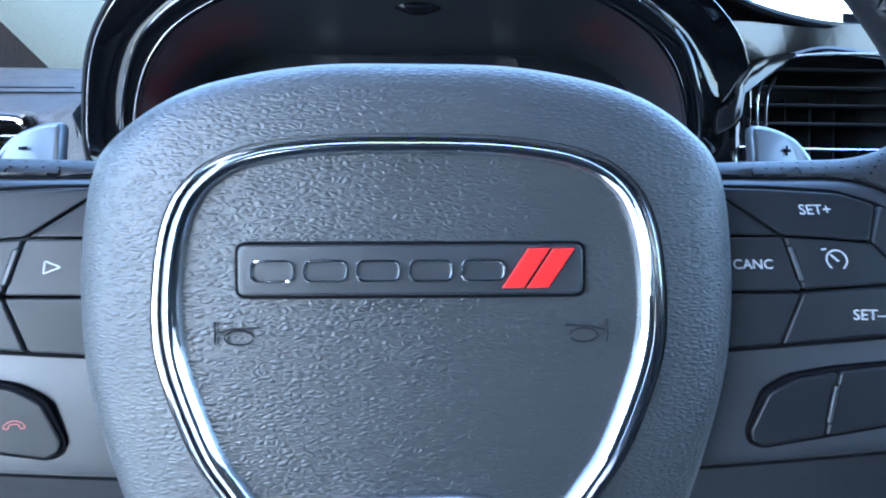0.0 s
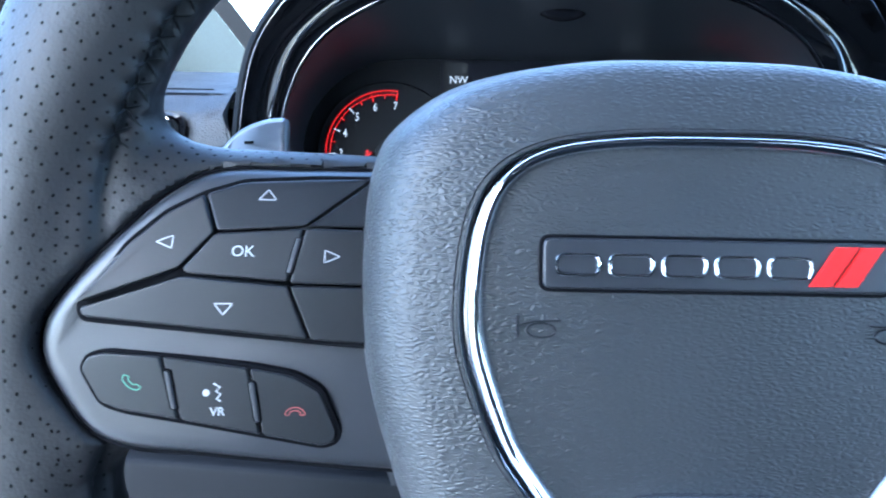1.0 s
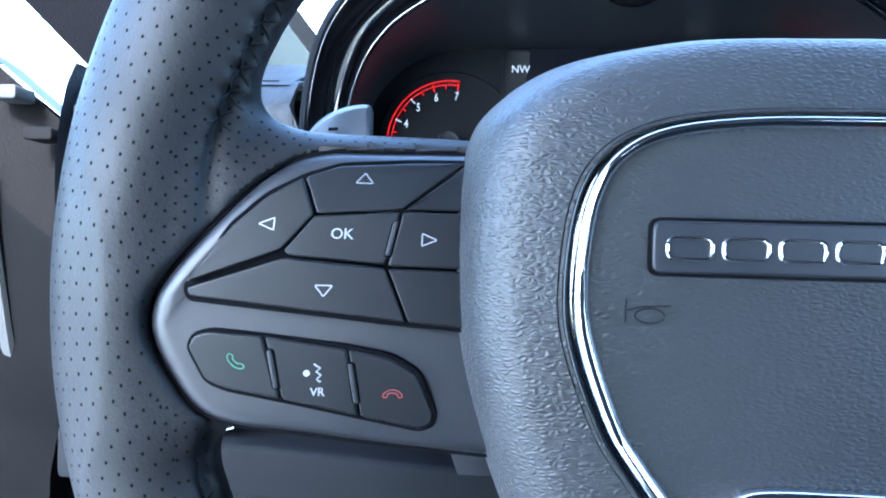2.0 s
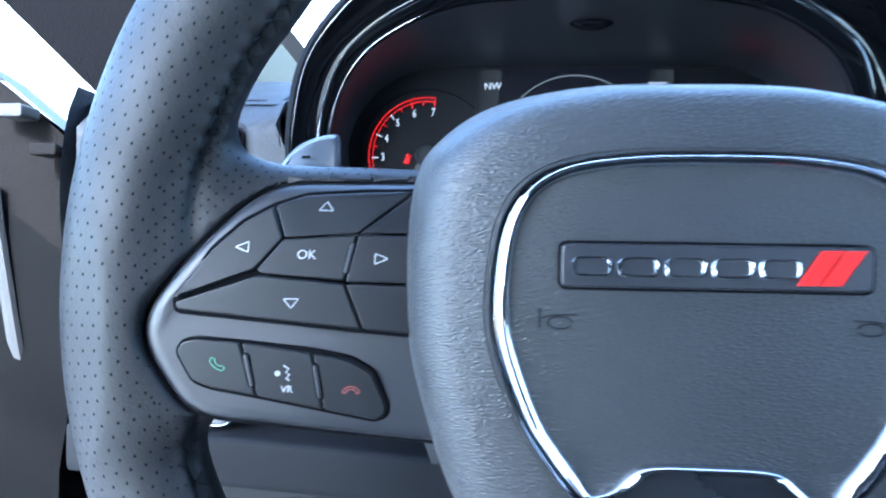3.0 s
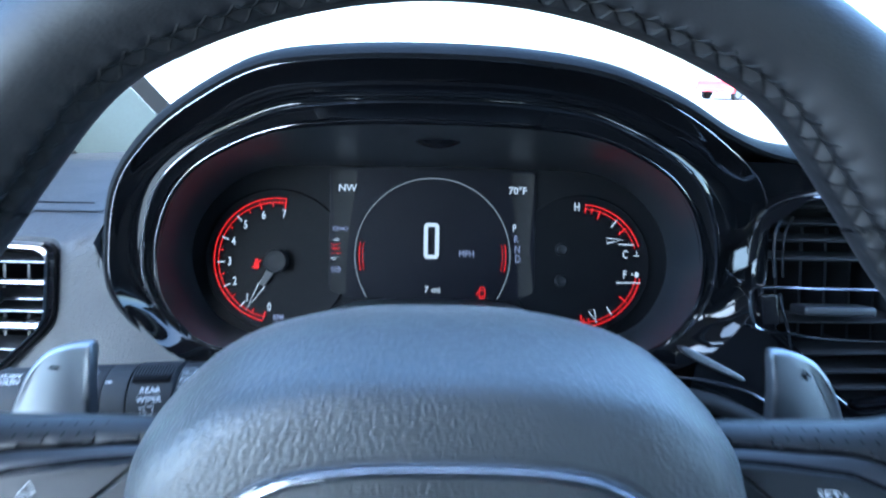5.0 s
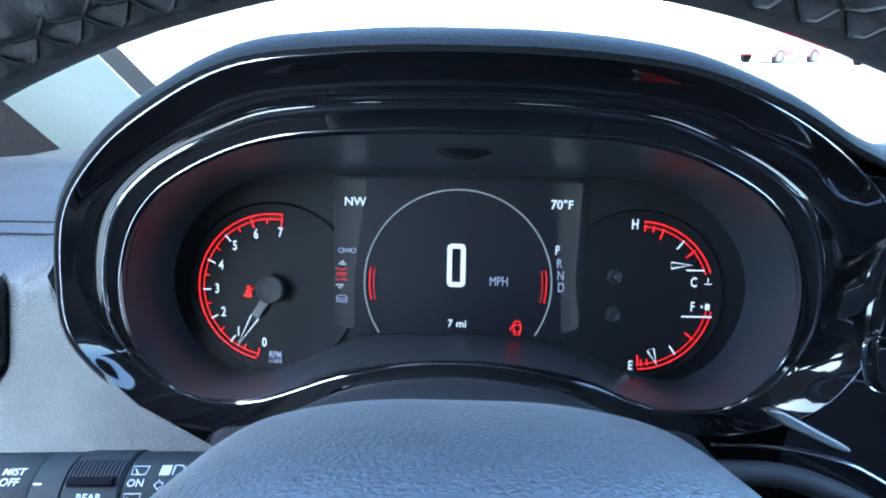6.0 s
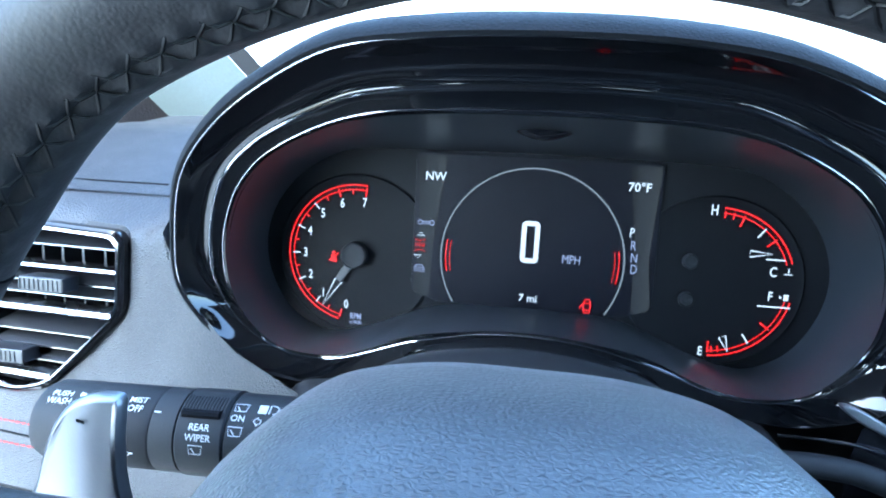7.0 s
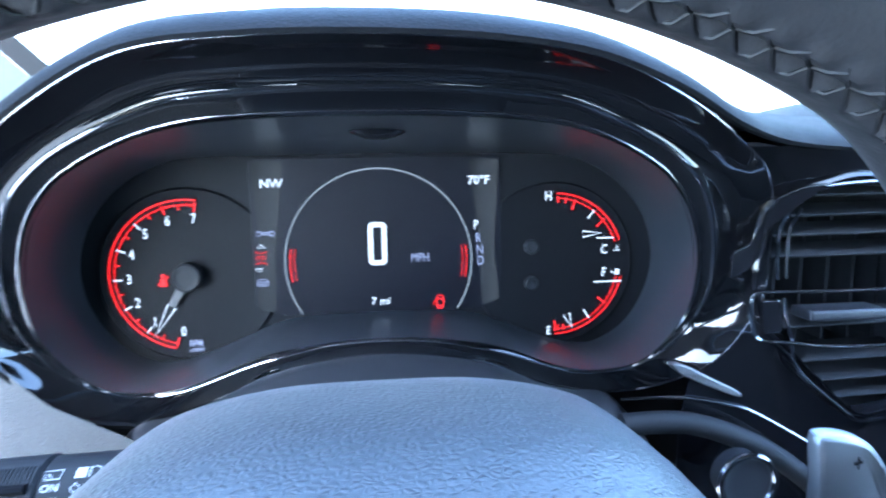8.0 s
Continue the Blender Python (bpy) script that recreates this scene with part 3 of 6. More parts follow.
for sign in (-1, 1):
    bezel = switch_bezel(sign)
    keys = {k: switch_key(bezel, p, sign, label="blank key face" if k.startswith("blank") else "") for k, p in SWITCHES.items()}
    row = {k: switch_key(bezel, p, sign) for k, p in ROW.items()}
    # slim ribs between the keys
    for x0, z0, x1, z1 in ((0.1028, 0.0200, 0.1046, 0.0110), (0.1338, -0.0140, 0.1318, -0.0236), (0.1132, -0.0172, 0.1114, -0.0272)):
        for w, e, up, mat, name, label in ((0.0012, 0.0005, 0.0009, GAP, "rib_joint", "dark joint round the divider"), (0.0006, 0.0, 0.0014, BEZEL, "rib", "slim raised divider")):
            bm = slab(rounded([(sign * (x0 - w), z0 + e), (sign * (x0 + w), z0 + e), (sign * (x1 + w), z1 - e), (sign * (x1 - w), z1 - e)], w * 0.8, 3), lambda x, z: spoke_y(x, z) - up, 0.003, 0.0003)
            part(name, bm, mat, bezel, label)
    if sign < 0:
        part("arrow", triangle_mark(sign, -0.1120, 0.0312, 0), PRINT, bezel)
        part("arrow", triangle_mark(sign, -0.1355, 0.0185, 90), PRINT, bezel)
        part("arrow", triangle_mark(sign, -0.0945, 0.0154, -90), PRINT, bezel)
        part("arrow", triangle_mark(sign, -0.1205, 0.0020, 180), PRINT, bezel)
        part("lettering", lettering("OK", 0.0040, on_keys(sign, -0.1166, 0.0163), 0.00002), PRINT, bezel)
        # telephone, voice and hang-up signs
        place = on_keys(sign, -0.1420, -0.0168)
        bm = stroke(smooth([(-0.0018, 0.0018), (-0.0021, 0.0005), (-0.0006, -0.0013), (0.0013, -0.0020), (0.0021, -0.0013), (0.0011, -0.0006), (0.0003, -0.0006), (-0.0008, 0.0006), (-0.0007, 0.0013)], 4), 0.00028, place, closed=True)
        part("handset", bm, PRINT_GREEN, bezel, "green handset outline")
        place = on_keys(sign, -0.1022, -0.0248)
        bm = stroke(smooth([(-0.0025, -0.0007), (-0.0018, 0.0005), (0, 0.0011), (0.0018, 0.0005), (0.0025, -0.0007), (0.0015, -0.0009), (0.0010, 0.0001), (-0.0010, 0.0001), (-0.0015, -0.0009)], 4), 0.00028, place, closed=True)
        part("handset", bm, PRINT_RED, bezel, "red handset outline")
        place = on_keys(sign, -0.1222, -0.0205)
        bm = lettering("VR", 0.0030, on_keys(sign, -0.1214, -0.0246), 0.00005)
        stroke([(-0.0002, 0.0032), (0.0014, 0.0022), (0.0004, 0.0012), (0.0016, 0.0004), (0.0006, -0.0008), (0.0016, -0.0014)], 0.00045, place, bm=bm)
        patch(arc(-0.0020, 0.0008, 0.0009, 0, 330, 8), place, bm=bm)
        part("lettering", bm, PRINT, bezel)
    else:
        part("lettering", lettering("SET+", 0.0040, on_keys(sign, 0.1115, 0.0302), 0.00004), PRINT, bezel)
        part("lettering", lettering("SET\u2013", 0.0040, on_keys(sign, 0.1212, 0.0018), 0.00004), PRINT, bezel)
        part("lettering", lettering("RES", 0.0038, on_keys(sign, 0.1372, 0.0176), 0.00004), PRINT, bezel)
        part("lettering", lettering("CANC", 0.0037, on_keys(sign, 0.0925, 0.0152), 0.00004), PRINT, bezel)
        place = on_keys(sign, 0.1143, 0.0165)
        bm = stroke(arc(0, 0, 0.0026, -60, 235, 20), 0.0005, place)
        stroke([(0.0004, -0.0004), (-0.0014, 0.0014)], 0.0006, place, bm=bm)
        stroke([(-0.0036, 0.0028), (-0.0022, 0.0030)], 0.0005, place, bm=bm)
        part("speed_sign", bm, PRINT, bezel)

for a0, a1 in ((-60, 38.5), (141.5, 240)):
    ob = part("perforation", holes(a0, a1), GAP, wheel, "rows of small dark pin holes")
    ob["kind"] = "stuff"



# pin holes where the grips flare into the spokes
for s in (-1, 1):
    tree = BVHTree.FromPolygons([v.co[:] for v in spokes[s].data.vertices], [p.vertices[:] for p in spokes[s].data.polygons])
    bm = bmesh.new()
    grid_gap = bezel_gap(*np.array([[(0.098 + 0.0021 * j, -0.075 + 0.0040 * i + (0.0020 if j % 2 else 0)) for j in range(34)] for i in range(40)]).transpose(2, 0, 1))
    for i in range(40):
        for j in range(34):
            x, z = 0.098 + 0.0021 * j, -0.075 + 0.0040 * i + (0.0020 if j % 2 else 0)
            if grid_gap[i, j] < 0.0030 or math.hypot(x, z) > 0.1635 or abs(z) > 0.070:
                continue
            place, normal, _, _ = tree.ray_cast(Vector((s * x, -0.1, z)), Vector((0, 1, 0)))
            if place is None or abs(normal.y) < 0.3:
                continue
            u = normal.orthogonal().normalized()
            w = normal.cross(u)
            q = place + normal * (-0.00005 if normal.y > 0 else 0.00005)
            bm.faces.new([bm.verts.new(q + 0.00044 * (math.cos(k * math.pi / 3) * u + math.sin(k * math.pi / 3) * w)) for k in range(6)])
    ob = part("perforation", bm, GAP, wheel, "rows of small dark pin holes")
    ob["kind"] = "stuff"

# airbag pad
PAD_HALF = [(0.0, 0.0718), (0.0309, 0.0708), (0.0597, 0.0645), (0.0777, 0.053), (0.0852, 0.0405), (0.0881, 0.015), (0.0869, -0.011), (0.0808, -0.036), (0.071, -0.062), (0.0576, -0.083), (0.0309, -0.096), (0.0, -0.0985)]
pad_edge = smooth(mirrored(PAD_HALF), 7)


def pad_ring(s, y, lift=0.0):
    return [Vector((p.x * s, y, 0.004 + (p.y - 0.004) * s + lift * max(0.0, min(1.0, p.y / 0.06)))) for p in pad_edge]


PAD_SECTION = ((0.96, 0.1020, -0.0010), (0.980, 0.1005, 0.0), (0.992, 0.097, 0.0009), (0.998, 0.088, 0.0020), (1.0, 0.075, 0.0033), (1.004, 0.062, 0.0041), (1.004, 0.050, 0.0043), (1.003, 0.040, 0.0029), (1.0, 0.031, 0.0012), (0.990, 0.0228, -0.0008),
               (0.973, 0.0160, -0.0012), (0.945, 0.0103, -0.0013), (0.905, 0.0060, -0.0004), (0.860, 0.0034, 0.0), (0.800, 0.0018, 0.0), (0.6, 0.0012, 0.0), (0.4, 0.0006, 0.0), (0.2, 0.0003, 0.0))
bm = loft([pad_ring(*p) for p in PAD_SECTION], cap0=True, cap1=True)
pad = part("airbag_cover", bm, PAD, wheel, "grained black airbag cover")

RING_OUT = [(0.0, 0.0472), (0.0224, 0.0466), (0.0403, 0.0438), (0.052, 0.0375), (0.0587, 0.0265), (0.0614, 0.008), (0.0602, -0.008), (0.053, -0.0278), (0.0459, -0.039), (0.0393, -0.0475), (0.0326, -0.0525), (0.0204, -0.054), (0.0, -0.0542)]
RING_IN = [(0.0, 0.0428), (0.0214, 0.0423), (0.0382, 0.0396), (0.0474, 0.0338), (0.0522, 0.024), (0.0541, 0.008), (0.0525, -0.007), (0.0454, -0.0268), (0.04, -0.0355), (0.0352, -0.042), (0.0306, -0.0478), (0.0194, -0.0505), (0.0, -0.0508)]
ro, ri = smooth(mirrored(RING_OUT), 7), smooth(mirrored(RING_IN), 7)
rings = []
for t, y in ((0.0, 0.0024), (0.03, 0.0004), (0.09, -0.0006), (0.16, -0.0006), (0.22, 0.0004), (0.26, 0.0013), (0.30, 0.0008), (0.36, -0.0004), (0.46, -0.0013), (0.58, -0.0016), (0.70, -0.0013), (0.82, -0.0003), (0.92, 0.0012), (1.0, 0.0032)):
    # the band is flatter along the top
    rings.append([Vector((a.x + (b.x - a.x) * t, y * (1 - 0.6 * max(0.0, min(1.0, (a.y - 0.036) / 0.008))), a.y + (b.y - a.y) * t)) for a, b in zip(ro, ri)])
part("trim_ring", loft(rings), TRIMCHROME, wheel, "bright chrome trim ring")
rings = [[Vector((p.x * s, y, 0.0 + p.y * s)) for p in ro] for s, y in ((1.022, 0.0026), (1.012, 0.0012), (1.0, 0.0022))]
part("ring_groove", loft(rings), GAP, wheel, "dark groove round the trim")

# chrome lip at the bottom of the pad
LIP = [(0, -0.0388), (0.0130, -0.0390), (0.0195, -0.0405), (0.0255, -0.0455), (0.0330, -0.0492), (0.0300, -0.0515), (0.0180, -0.0538), (0, -0.0545)]
lip_edge = smooth(mirrored(LIP), 6)
c = Vector((0, -0.0462))
lip_ring = lambda k, y: [Vector((c.x + (p.x - c.x) * k, y, c.y + (p.y - c.y) * k)) for p in lip_edge]
part("lower_lip", loft([lip_ring(1.0, 0.003), lip_ring(1.0, 0.0002), lip_ring(0.97, -0.0012), (lip_ring(0.92, -0.0019)), lip_ring(0.87, -0.0021)]), CHROME, wheel, "chrome lip below the badge")
part("lip_panel", loft([lip_ring(0.87, -0.0021), lip_ring(0.80, -0.0018), lip_ring(0.65, -0.0015), lip_ring(0.4, -0.0014), lip_ring(0.2, -0.0014)], cap1=True), LIPPANEL, wheel, "smoked chrome panel of the lip")

# badge plate with plain chrome blocks and two red slashes
plate = rounded([(-0.0412, 0.0212), (0.0408, 0.0212), (0.0408, 0.0092), (-0.0412, 0.0092)], 0.0022, 5)
groove = rounded([(-0.0420, 0.0220), (0.0416, 0.0220), (0.0416, 0.0084), (-0.0420, 0.0084)], 0.0028, 5)
part("badge_groove", slab(groove, -0.0001, 0.002, 0.0002), GAP, wheel, "dark groove round the badge plate")
badge = part("badge_plate", slab(plate, -0.0007, 0.002, 0.0006), BEZEL, wheel, "dark grey oblong badge plate")
for i in range(5):
    x0 = -0.0380 + i * 0.01245
    w, top, low = 0.0100, 0.0174, 0.0126
    bar = rounded([(x0, top), (x0 + w, top), (x0 + w, low), (x0, low)], 0.0019, 4)
    bm = tube([Vector((p.x, -0.0010, p.y)) for p in bar], 0.00042, 6, closed=True)
    part("badge_block", bm, CHROME, badge, "plain chrome block outline")
for x0 in (0.0212, 0.0272):
    bm = slab([(x0, 0.0108), (x0 + 0.0052, 0.0108), (x0 + 0.0115, 0.0202), (x0 + 0.0063, 0.0202)], -0.0016, 0.002, 0.0003)
    part("slash", bm, RED, badge, "bright red slanted bar")

# horn signs of the pad: dark lines stand in for the shade in the pressing
for s in (-1, 1):
    at = lambda u, v: Vector((s * (0.0418 - u), 0.0002, v))
    bm = tube([at(-0.0050, 0.0030), at(-0.0050, -0.0024)], 0.00028, 5)
    tube([at(-0.0046, 0.0004), at(-0.0010, 0.0013), at(0.0052, 0.0016)], 0.00024, 5, bm=bm)
    tube([at(0.0006 + p[0], p[1]) for p in [(0.0034 * math.cos(radians(k)), -0.0008 + 0.0017 * math.sin(radians(k))) for k in range(0, 350, 20)]], 0.00026, 5, bm=bm)
    part("horn_sign", bm, MATT, wheel, "horn outline in dark lines for the shade of its pressing")

# shift paddles
PADDLE = [(0.1190, 0.0200), (0.1186, 0.0400), (0.1190, 0.0560), (0.1194, 0.0607), (0.1212, 0.0624), (0.1290, 0.0615), (0.1375, 0.0578), (0.1440, 0.0505), (0.1500, 0.0390), (0.1548, 0.0270), (0.1565, 0.0200)]
for s in (-1, 1):
    edge = smooth([(s * x, z) for x, z in PADDLE], 4)
    paddle = part("shift_paddle", slab(edge, lambda x, z: 0.0585 + 0.25 * (abs(x) - 0.117) + 0.2 * max(0, z - 0.05) + 5.0 * (abs(x) - 0.136) ** 2, 0.0045, 0.0016), SILVER, wheel, "silver shift paddle")
    place = lambda u, v: Vector((s * 0.1325 + u, 0.0586 + 0.25 * 0.0155 + 0.001 + s * 0.25 * u, 0.0535 + v))
    bm = stroke([(-0.0018, 0), (0.0018, 0)], 0.0010, place)
    if s > 0:
        stroke([(0, -0.0018), (0, 0.0018)], 0.0010, place, bm=bm)
    part("paddle_mark", bm, GAP, paddle, "dark plus sign" if s > 0 else "dark minus sign")
# back shell that hides the clockspring
bm = loft([[Vector((0.064 * math.cos(a), y, 0.058 * math.sin(a) - 0.006)) for a in (2 * math.pi * i / 40 for i in range(40))] for y in (0.045, 0.085, 0.098)], cap0=True, cap1=True)
part("back_shell", bm, MATT, wheel, "matt black back shell")


# ---- instrument cluster ----
cluster = thing("instrument_cluster", "lit instrument cluster with red-ringed dials in a gloss black surround", "instrument cluster")
FACE_Y = 0.2435
# half outlines from the top to the bottom: the ridge with the chrome line, the front edge of the bowl, the edge of the dial plate
RING = [(0, 0.1675), (0.030, 0.1670), (0.058, 0.1652), (0.080, 0.1622), (0.098, 0.1562), (0.115, 0.1490), (0.131, 0.1400), (0.146, 0.1270), (0.157, 0.1075), (0.1635, 0.0880), (0.1655, 0.0690), (0.1605, 0.0500), (0.1510, 0.0365),
        (0.1360, 0.0268), (0.1190, 0.0240), (0.1025, 0.0250), (0.0840, 0.0315), (0.068, 0.0380), (0.052, 0.0430), (0.027, 0.0487), (0, 0.0505)]
INNER = [(0, 0.1575), (0.030, 0.1572), (0.065, 0.1552), (0.088, 0.1512), (0.105, 0.1452), (0.1195, 0.1382), (0.131, 0.1305), (0.144, 0.1165), (0.1535, 0.0980), (0.1580, 0.0800), (0.1580, 0.0600), (0.1500, 0.0415), (0.1380, 0.0298),
         (0.1215, 0.0262), (0.1040, 0.0270), (0.0870, 0.0325), (0.070, 0.0405), (0.050, 0.0468), (0.020, 0.0515), (0, 0.0523)]
PLATE = [(0, 0.1440), (0.050, 0.1435), (0.085, 0.1430), (0.1100, 0.1405), (0.133, 0.1290), (0.150, 0.1100), (0.1575, 0.0875), (0.1545, 0.0650), (0.1420, 0.0440), (0.1230, 0.0330), (0.1080, 0.0335), (0.088, 0.0395), (0.068, 0.0480), (0.045, 0.0545), (0, 0.0565)]
LIP_LEFT = [(0, 0.1285, 0.1820), (-0.045, 0.1290, 0.1808), (-0.083, 0.1322, 0.1762), (-0.117, 0.1405, 0.1612), (-0.1435, 0.1512, 0.1440), (-0.1645, 0.1645, 0.1225), (-0.1760, 0.1780, 0.0930), (-0.1785, 0.1860, 0.0670),
            (-0.1665, 0.1925, 0.0445), (-0.1450, 0.1985, 0.0230), (-0.1180, 0.2060, 0.0140), (-0.082, 0.2110, 0.0225), (-0.050, 0.2065, 0.0370), (0, 0.2040, 0.0445)]
LIP_RIGHT = [(0.045, 0.1292, 0.1805), (0.083, 0.1325, 0.1755), (0.118, 0.1400, 0.1632), (0.150, 0.1540, 0.1480), (0.183, 0.178, 0.1300), (0.193, 0.188, 0.1000), (0.192, 0.190, 0.0700), (0.172, 0.190, 0.0400), (0.148, 0.203, 0.0210),
             (0.118, 0.2135, 0.0140), (0.082, 0.2110, 0.0225), (0.050, 0.2065, 0.0370)]
ROUND = 300


def turned(points):
    """A closed line of points (x, depth, z), taken afresh at even angles round the middle of the instruments."""
    cz = 0.092
    p = [Vector(q) for q in points]
    ang = [math.atan2(q.z - cz, q.x) % (2 * math.pi) for q in p]
    order = sorted(range(len(p)), key=lambda k: ang[k])
    a = [ang[k] for k in order]
    a = [a[-1] - 2 * math.pi] + a + [a[0] + 2 * math.pi]
    order = [order[-1]] + order + [order[0]]
    at = [2 * math.pi * k / ROUND for k in range(ROUND)]
    return [Vector(v) for v in zip(*(np.interp(at, a, [p[k][c] for k in order]) for c in range(3)))]


def leaning(half, y0, lean=0.42):
    """A symmetrical outline that leans towards the driver at its top."""
    return turned([(q.x, y0 + lean * (0.167 - q.y), q.y) for q in smooth(mirrored(half), 10)])


mixed = lambda a, b, t: [p + (q - p) * t for p, q in zip(a, b)]
pull = lambda ring, d: [v + Vector((0, d, 0)) for v in ring]
hollow = lambda a, b, t, d: [v + Vector((0, d * (q - p).length / 0.032 * max(0.12, min(1.0, (p.z - 0.02) / 0.09)), 0)) for v, p, q in zip(mixed(a, b, t), a, b)]
r_lip = turned(smooth(LIP_LEFT[:1] + LIP_RIGHT + LIP_LEFT[:0:-1], 10))
r_ring, r_bowl, r_plate = leaning(RING, 0.157), leaning(INNER, 0.1625, 0.385), turned([(q.x, FACE_Y, q.y) for q in smooth(mirrored(PLATE), 10)])
LEAN_POINT = Vector((0, -0.08, 0.136))


def forward(ring):
    """The lower edge comes a little towards the driver, so that it stands upright above the column."""
    return [LEAN_POINT + (v - LEAN_POINT) * (1 - 0.0085 * max(0.0, min(1.0, (0.056 - v.z) / 0.028)) / (v.y + 0.08)) for v in ring]


r_ring, r_bowl = forward(r_ring), forward(r_bowl)
bm = loft([[v + Vector((v.x * 0.012, 0.012, (v.z - 0.09) * 0.015)) for v in r_lip], pull(r_lip, 0.0018), hollow(r_lip, r_ring, 0.02, 0.0006), hollow(r_lip, r_ring, 0.06, 0.0008), hollow(r_lip, r_ring, 0.2, 0.0035),
           hollow(r_lip, r_ring, 0.45, 0.0062), hollow(r_lip, r_ring, 0.70, 0.0050), hollow(r_lip, r_ring, 0.86, 0.0018), hollow(r_lip, r_ring, 0.94, -0.0004), hollow(r_lip, r_ring, 0.985, -0.0008), pull(mixed(r_ring, r_bowl, 0.04), -0.0003),
           mixed(r_ring, r_bowl, 0.25), pull(mixed(r_ring, r_bowl, 0.6), 0.0006), mixed(r_ring, r_bowl, 0.94), pull(r_bowl, 0.003)])
part("surround", bm, SURROUND, cluster, "deep gloss black surround")
part("chrome_ring", tube(pull(r_ring, -0.0002), [0.00036 + 0.00060 * max(0.0, min(1.0, (v.z - 0.030) / 0.03)) * max(0.0, min(1.0, (abs(v.x) - 0.050) / 0.06)) for v in r_ring], 8, closed=True), RINGCHROME, cluster, "thin chrome ring")
part("chrome_line", tube(pull(mixed(r_ring, r_bowl, 0.8), -0.0001), 0.0003, 6, closed=True), DARKCHROME, cluster, "fine inner chrome line")
part("lip_line", tube(pull(mixed(r_lip, r_ring, 0.035), -0.0001), 0.00034, 6, closed=True), DARKCHROME, cluster, "fine bright edge of the surround")
bm = loft([pull(r_bowl, -0.0005), pull(mixed(r_bowl, r_plate, 0.03), 0.0), mixed(r_bowl, r_plate, 0.35), mixed(r_bowl, r_plate, 0.8), pull(mixed(r_bowl, r_plate, 0.97), -0.001), pull(r_plate, 0.002)])
part("dial_bowl", bm, BOWL, cluster, "dark grey sloping dial bowl")
bm = loft([[Vector((v.x * k, FACE_Y + 0.001, 0.092 + (v.z - 0.092) * k)) for v in r_plate] for k in (1.01, 0.8, 0.5, 0.2)], cap1=True)
part("face_plate", bm, FACE, cluster, "matt black dial plate")


def on_face(cx, cz, y=FACE_Y - 0.0005):
    return lambda u, v: Vector((cx + u, y, cz + v))


# raised dial discs
def disc(cx, cz, r, y, depth, n=56):
    prof = ((r, y + depth), (r, y), (r - 0.001, y - 0.0006), (r - 0.003, y), (r * 0.5, y))
    return loft([[Vector((cx + q * math.cos(a), yy, cz + q * math.sin(a))) for a in (2 * math.pi * i / n for i in range(n))] for q, yy in prof], cap1=True)


TACH, TEMP = (-0.1015, 0.0803), (0.0985, 0.0800)
DY = FACE_Y - 0.0021
for c in (TACH, TEMP):
    part("dial_disc", disc(c[0], c[1], 0.0472, FACE_Y - 0.0005, 0.0014), DISC, cluster, "round black dial disc with a raised rim")


narrow = lambda cx, cz, y: (lambda u, v: Vector((cx + 0.72 * u, y, cz + v)))


def dial_arc(c, r, a0, a1, mat, w=0.0011, name="dial_arc", label="glowing red dial arc"):
    part(name, stroke(arc(0, 0, r, a0, a1, 40), w, on_face(c[0], c[1], DY)), mat, cluster, label)


def ticks(c, r, angles, length, width, mat, name="dial_tick"):
    for a in angles:
        u = Vector((math.cos(radians(a)), math.sin(radians(a))))
        part(name, stroke([u * (r - length), u * r], width, on_face(c[0], c[1], DY - 0.0001)), mat, cluster)


# engine speed dial: two red rings, white ticks and figures
tach_angle = lambda v: 257 - v * 25.0
dial_arc(TACH, 0.0407, tach_angle(7) - 0.5, tach_angle(0) - 0.5, GLOW_RED, 0.0008)
dial_arc(TACH, 0.0380, tach_angle(7) - 0.5, tach_angle(0) - 0.5, GLOW_RED, 0.0006)
ticks(TACH, 0.0386, [tach_angle(v) for v in (1, 2, 3, 4, 5)], 0.0045, 0.0008, GLOW_WHITE)
ticks(TACH, 0.0395, [tach_angle(v) for v in (6, 7, 0)], 0.0050, 0.0009, GLOW_RED)
ticks(TACH, 0.0380, [tach_angle(v + 0.5) for v in range(7)], 0.0028, 0.0007, GLOW_RED)
ticks(TACH, 0.0390, [tach_angle(6 + k / 8) for k in (1, 2, 3, 5, 6, 7)], 0.0018, 0.0004, GLOW_RED)
for v in range(8):
    a, r = radians(tach_angle(v)), 0.0308 if v not in (0, 1) else 0.0315
    part("dial_figure", lettering(str(v), 0.0074, narrow(TACH[0] + r * math.cos(a) + (0.002 if v == 0 else 0), TACH[1] + r * math.sin(a), DY), 0.00012), GLOW_WHITE, cluster)
part("lettering", lettering("RPM", 0.0052, narrow(-0.1005, 0.0428, DY), 0.00012), GLOW_BLUE, cluster)
part("lettering", lettering("x1000", 0.0030, on_face(-0.1005, 0.0392, DY), 0.00006), GLOW_BLUE, cluster)


